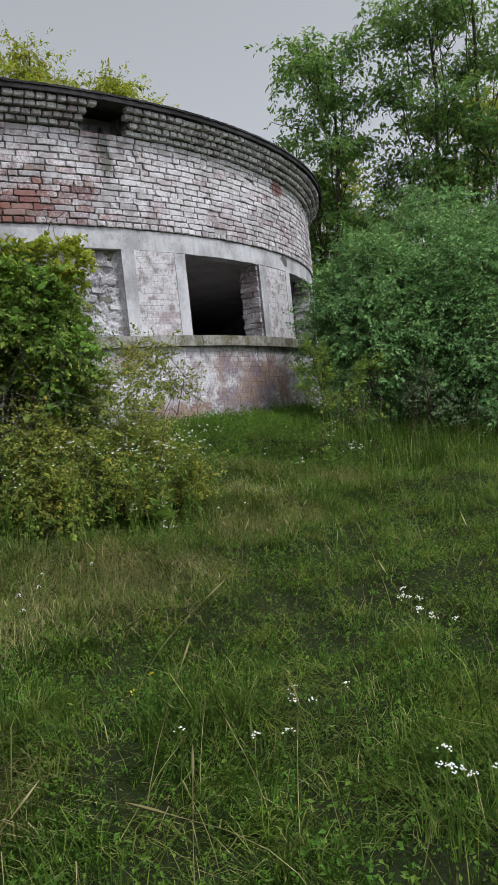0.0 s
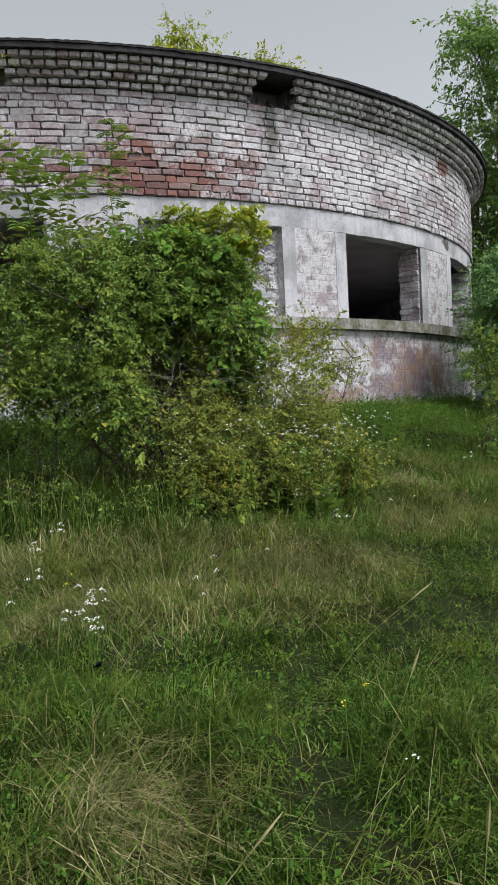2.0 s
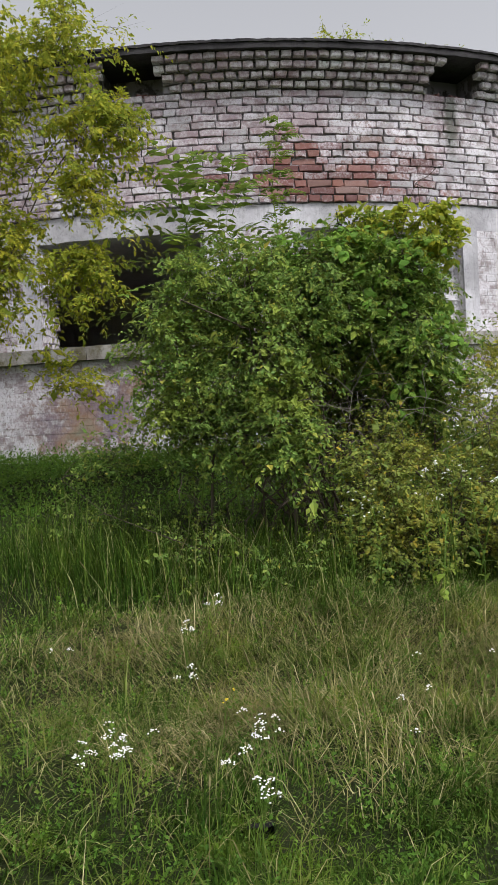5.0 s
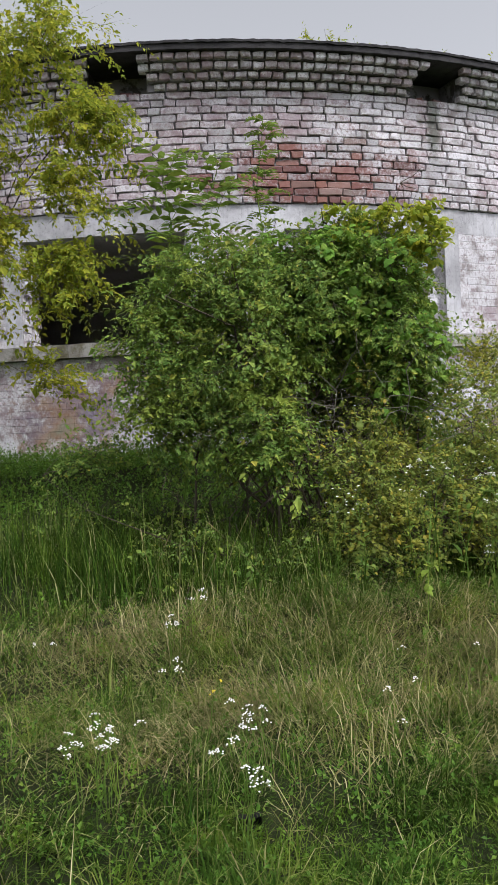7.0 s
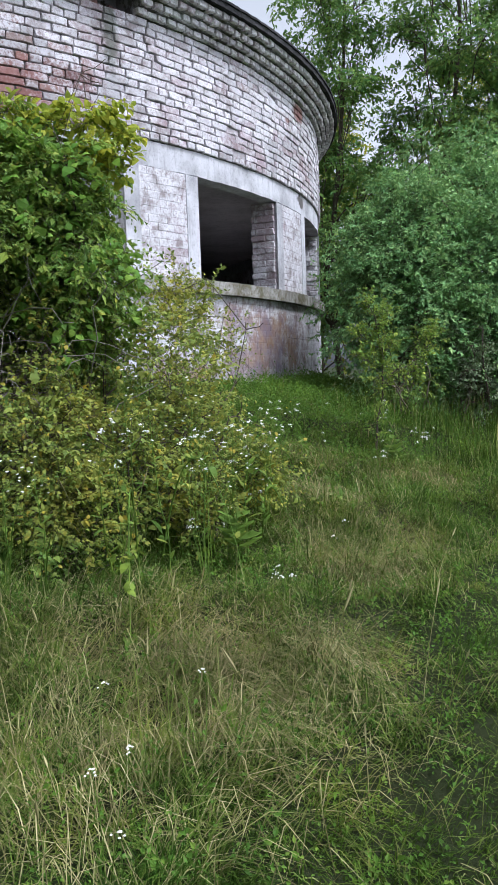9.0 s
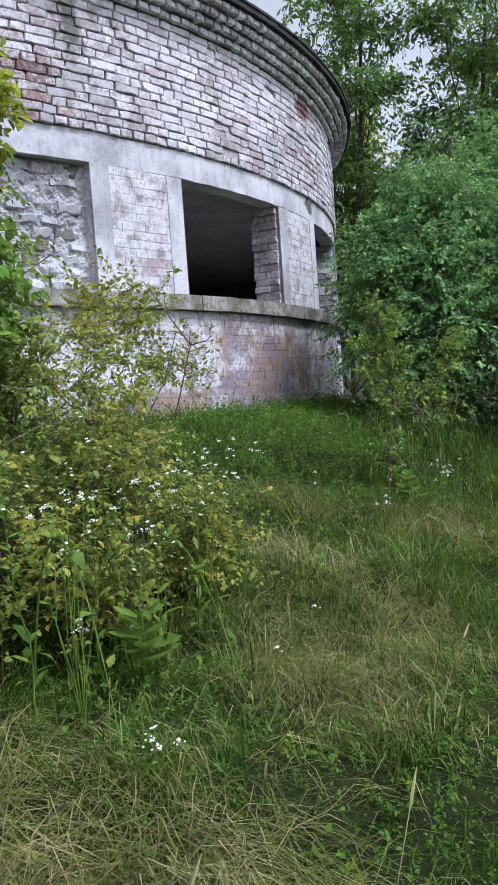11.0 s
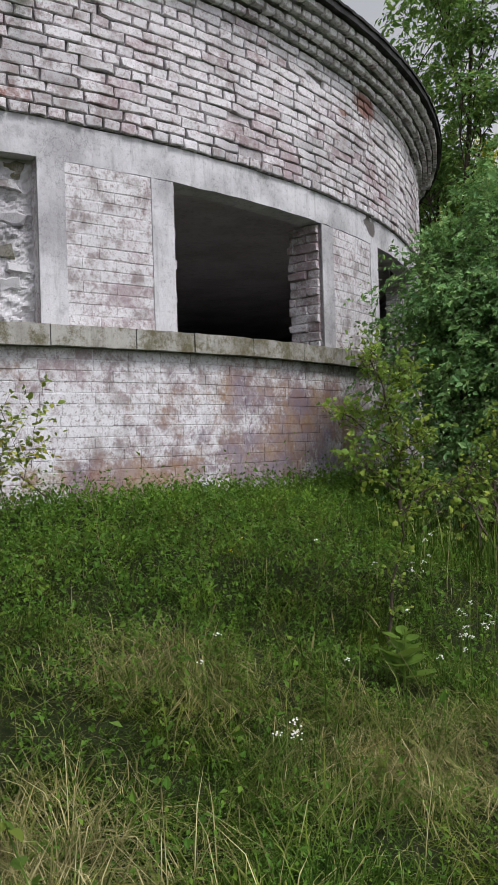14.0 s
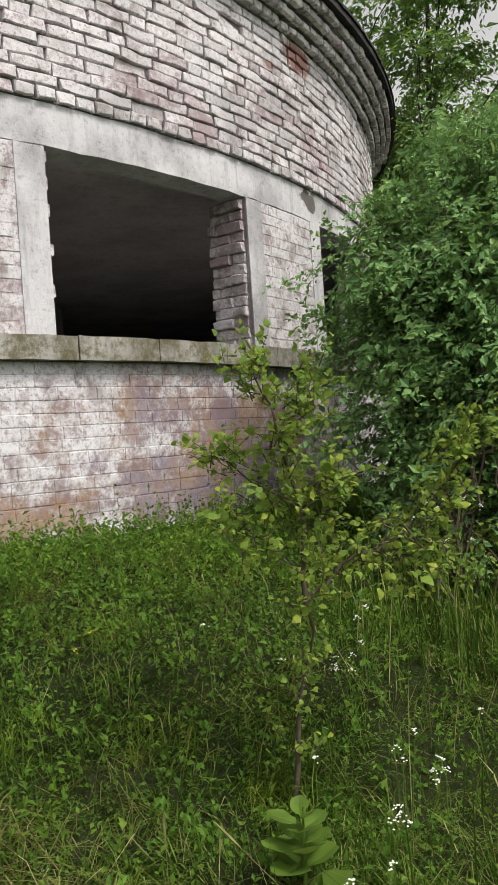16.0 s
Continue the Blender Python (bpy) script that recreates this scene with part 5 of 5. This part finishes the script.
def pinnate(name, at, z_top, n, seed, label, spread=0.9, leaf=0.12):
    """A thin stem with feathered leaves."""
    r_ = np.random.default_rng(seed)
    bz = float(ground_z(*at))
    owner = thing(name, (at[0], at[1], bz - 0.03), label, "sapling")
    top = (at[0] + r_.normal(0, 0.08), at[1] + r_.normal(0, 0.08), z_top)
    spine = bent(r_, (at[0], at[1], bz - 0.03), top, 10, 0.02)
    paths, radii, pcs = [spine], [np.linspace(0.012, 0.003, 10)], []
    for i in range(n):
        f = 0.45 + 0.55 * (i + r_.random()) / n
        b0 = spine[0] + (spine[-1] - spine[0]) * f
        a_ = 2.4 * i + r_.random()
        L = spread * (1.15 - 0.6 * f) * (0.8 + 0.5 * r_.random())
        s = np.linspace(0, 1, 9)[:, None]
        rib = b0 + np.array([math.cos(a_), math.sin(a_), 0.0]) * L * s + np.array([0, 0, 1.0]) * L * (0.75 * s - 0.7 * s * s)
        paths.append(rib)
        radii.append(np.linspace(0.003, 0.001, 9))
        d = unit(np.gradient(rib, axis=0))
        side = unit(np.cross(d, np.array([0, 0, 1.0])))
        for sgn in (-1, 1):
            base = rib[1:]
            along = side[1:] * sgn + d[1:] * 0.35 + r_.normal(0, 0.12, (8, 3))
            pcs.append(leaf_arrays(base, along, np.cross(side[1:], d[1:]) + r_.normal(0, 0.15, (8, 3)), leaf * (1.1 - 0.5 * s[1:, 0]), 0.38))
    under(owner, "stem", tubes(paths, radii, 4), LEAF_WEED, "thin green stem and leaf ribs", smooth=True)
    under(owner, "foliage", merged(pcs), LEAF_WEED, kind="stuff")
    return owner


pinnate("sapling", (-6.75, 4.75), 3.80, 30, 95, "slim sapling with feathered leaves in front of the wall", 0.85, 0.15)
pinnate("sapling", (-6.6, 5.05), 3.70, 24, 97, "slim sapling with feathered leaves in front of the wall", 0.8, 0.14)
pinnate("climbing_weed", (-6.35, 5.40), 4.2, 34, 96, "thin climbing weed with a bright leafy tip", 0.30, 0.08)


def round_leaf(base, along, size, cup, r_):
    """A broad leaf: a cupped fan of triangles with a wavy rim."""
    along = unit(np.asarray(along, float))
    side = unit(np.cross(along, np.array([0, 0, 1.0])))
    nrm = np.cross(side, along)
    an = np.linspace(-2.75, 2.75, 13)
    rad = size * 0.5 * (1 + 0.06 * np.sin(5 * an) + r_.normal(0, 0.03, 13))
    mid = base + along * size * 0.5
    rim = mid + np.outer(np.cos(an) * rad, along) + np.outer(np.sin(an) * rad * 0.85, side) + np.outer(cup * rad * (0.6 + 0.4 * np.abs(np.sin(an))), nrm)
    v_ = np.concatenate([[mid], rim, [base]])
    t_ = [(0, k, k + 1) for k in range(1, 13)] + [(0, 13, 14), (0, 14, 1)]
    return v_, np.array(t_)


def burdock(at, seed, n=15):
    r_ = np.random.default_rng(seed)
    bz = float(ground_z(*at))
    owner = thing("broadleaf_weed", (at[0], at[1], bz - 0.02), "broad bright green leaves of a young weed in the grass", "weed")
    for i in range(n):
        a_ = 2.4 * i
        h = 0.02 + 0.17 * i / n + 0.03 * r_.random()
        base = np.array([at[0] + 0.012 * math.cos(a_), at[1] + 0.012 * math.sin(a_), bz + h + 0.05])
        under(owner, "leaf", round_leaf(base, (math.cos(a_), math.sin(a_), 0.15 + 0.5 * r_.random()), (0.120 - 0.004 * i) * (0.8 + 0.4 * r_.random()), 0.25, r_), LEAF_WEED)
    under(owner, "stem", tubes([[(at[0], at[1], bz - 0.02), (at[0] + 0.01, at[1], bz + 0.27)]], [[0.006, 0.003]], 5), LEAF_WEED)
    return owner


burdock((-3.92, 8.09), 3)
burdock((-3.84, 4.94), 4, 13)

def tall_weed(at, height, seed):
    """An upright stalk with narrow leaves up its length and a loose head of small white flowers."""
    r_ = np.random.default_rng(seed)
    bz = float(ground_z(*at))
    owner = thing("tall_weed", (at[0], at[1], bz - 0.02), "tall leafy weed with small white flowers before the thorn bush", "weed", "tall weeds")
    p = bent(r_, (at[0], at[1], bz - 0.02), (at[0] + r_.normal(0, 0.09), at[1] + r_.normal(0, 0.09), bz + height), 10, 0.02)
    paths, radii = [p], [np.linspace(0.0042, 0.0014, 10)]
    n = int(34 * height)
    f = np.linspace(0.12, 0.92, n) * 9
    k = f.astype(int)
    base = p[k] + (p[np.minimum(k + 1, 9)] - p[k]) * (f - k)[:, None]
    a_ = 2.4 * np.arange(n) + r_.normal(0, 0.3, n)
    along = np.stack([np.cos(a_), np.sin(a_), 0.45 + r_.normal(0, 0.2, n)], 1)
    under(owner, "foliage", leaf_arrays(base, along, np.tile([0, 0, 1.0], (n, 1)) + r_.normal(0, 0.1, (n, 3)), 0.085 * (1.15 - 0.06 * f) * np.exp(r_.normal(0, 0.15, n)), 0.24), LEAF_WEED, kind="stuff")
    heads = []
    for i in range(9):
        b0 = p[9 - i % 3]
        e = b0 + np.array([r_.normal(0, 0.045), r_.normal(0, 0.045), 0.03 + 0.05 * r_.random()])
        paths.append(np.linspace(b0, e, 4))
        radii.append(np.linspace(0.0012, 0.0008, 4))
        an = np.arange(7) * 2 * np.pi / 7
        rim = e + np.stack([np.cos(an), np.sin(an), 0.3 * np.sin(an + i)], 1) * 0.0075
        heads.append((np.concatenate([[e + np.array([0, 0, 0.003])], rim, [e - np.array([0, 0, 0.004])]]), np.array([(0, 1 + j, 1 + (j + 1) % 7) for j in range(7)] + [(8, 1 + (j + 1) % 7, 1 + j) for j in range(7)])))
    under(owner, "stem", tubes(paths, radii, 4), LEAF_WEED, smooth=True)
    for h in heads:
        under(owner, "flower_head", h, PETAL)
    return owner


for k, (wx, wy, h) in enumerate([(-4.10, 4.30, 0.62), (-4.0, 4.62, 0.75), (-3.96, 4.9, 0.6), (-4.05, 5.15, 0.8), (-4.32, 4.15, 0.55), (-3.92, 5.4, 0.66), (-4.48, 4.08, 0.5), (-4.2, 4.5, 0.85), (-4.0, 5.62, 0.6), (-4.15, 4.95, 0.9), (-3.85, 5.1, 0.5), (-3.98, 5.85, 0.5)]):
    tall_weed((wx, wy), h, 500 + k)

# ---- small things on the roof edge and in the grass ----
for k, (a_, back) in enumerate([(-18.2, 0.06), (-17.2, 0.12), (-16.6, 0.04), (-33.0, 0.15)]):
    me = from_faces(*FORMS["rubble"][k])
    me.materials.append(ROOFING)
    ob = tagged(new("rubble_chunk", me), "dark broken chunk lying on the roof edge", "rubble", "roof rubble")
    ob.matrix_world = Matrix.Translation(ring(a_, RU + 0.10 - back, Z_TOP + 0.028)) @ Matrix.Rotation(radians(70 * k), 4, "Z") @ Matrix.Diagonal((0.7, 0.9, 0.6, 1))
for k, a_ in enumerate((-24.0, -27.5, -20.5, -14.5)):
    p = ring(a_, RU - 0.1, Z_TOP - 0.01)
    r_ = np.random.default_rng(200 + k)
    owner = thing("roof_weed", p, "small yellow-green weed growing on the roof edge", "weed", "roof weeds")
    o = np.array(p) + r_.normal(0, 1, (14, 3)) * np.array([0.12, 0.12, 0.0])
    lv, tw = spray_arrays(r_, o, r_.normal(0, 0.4, (14, 3)) + np.array([0, 0, 1.0]), 0.16 * np.exp(r_.normal(0, 0.3, 14)), 8, 0.03, 0.5)
    under(owner, "twigwork", tw, BARK, kind="stuff")
    under(owner, "foliage", lv, LEAF_SUNLIT, kind="stuff")
me = from_faces(*FORMS["rubble"][7])
me.materials.append(bark_material("charred wood", (0.03, 0.028, 0.026), (0.008, 0.008, 0.008)))
ob = tagged(new("wood_scrap", me), "small black scrap of wood lying in the grass", "debris")
ob.matrix_world = Matrix.Translation((-3.28, 2.40, float(ground_z(-3.28, 2.40)) + 0.03)) @ Matrix.Rotation(0.9, 4, "Z") @ Matrix.Diagonal((0.34, 0.32, 0.3, 1))
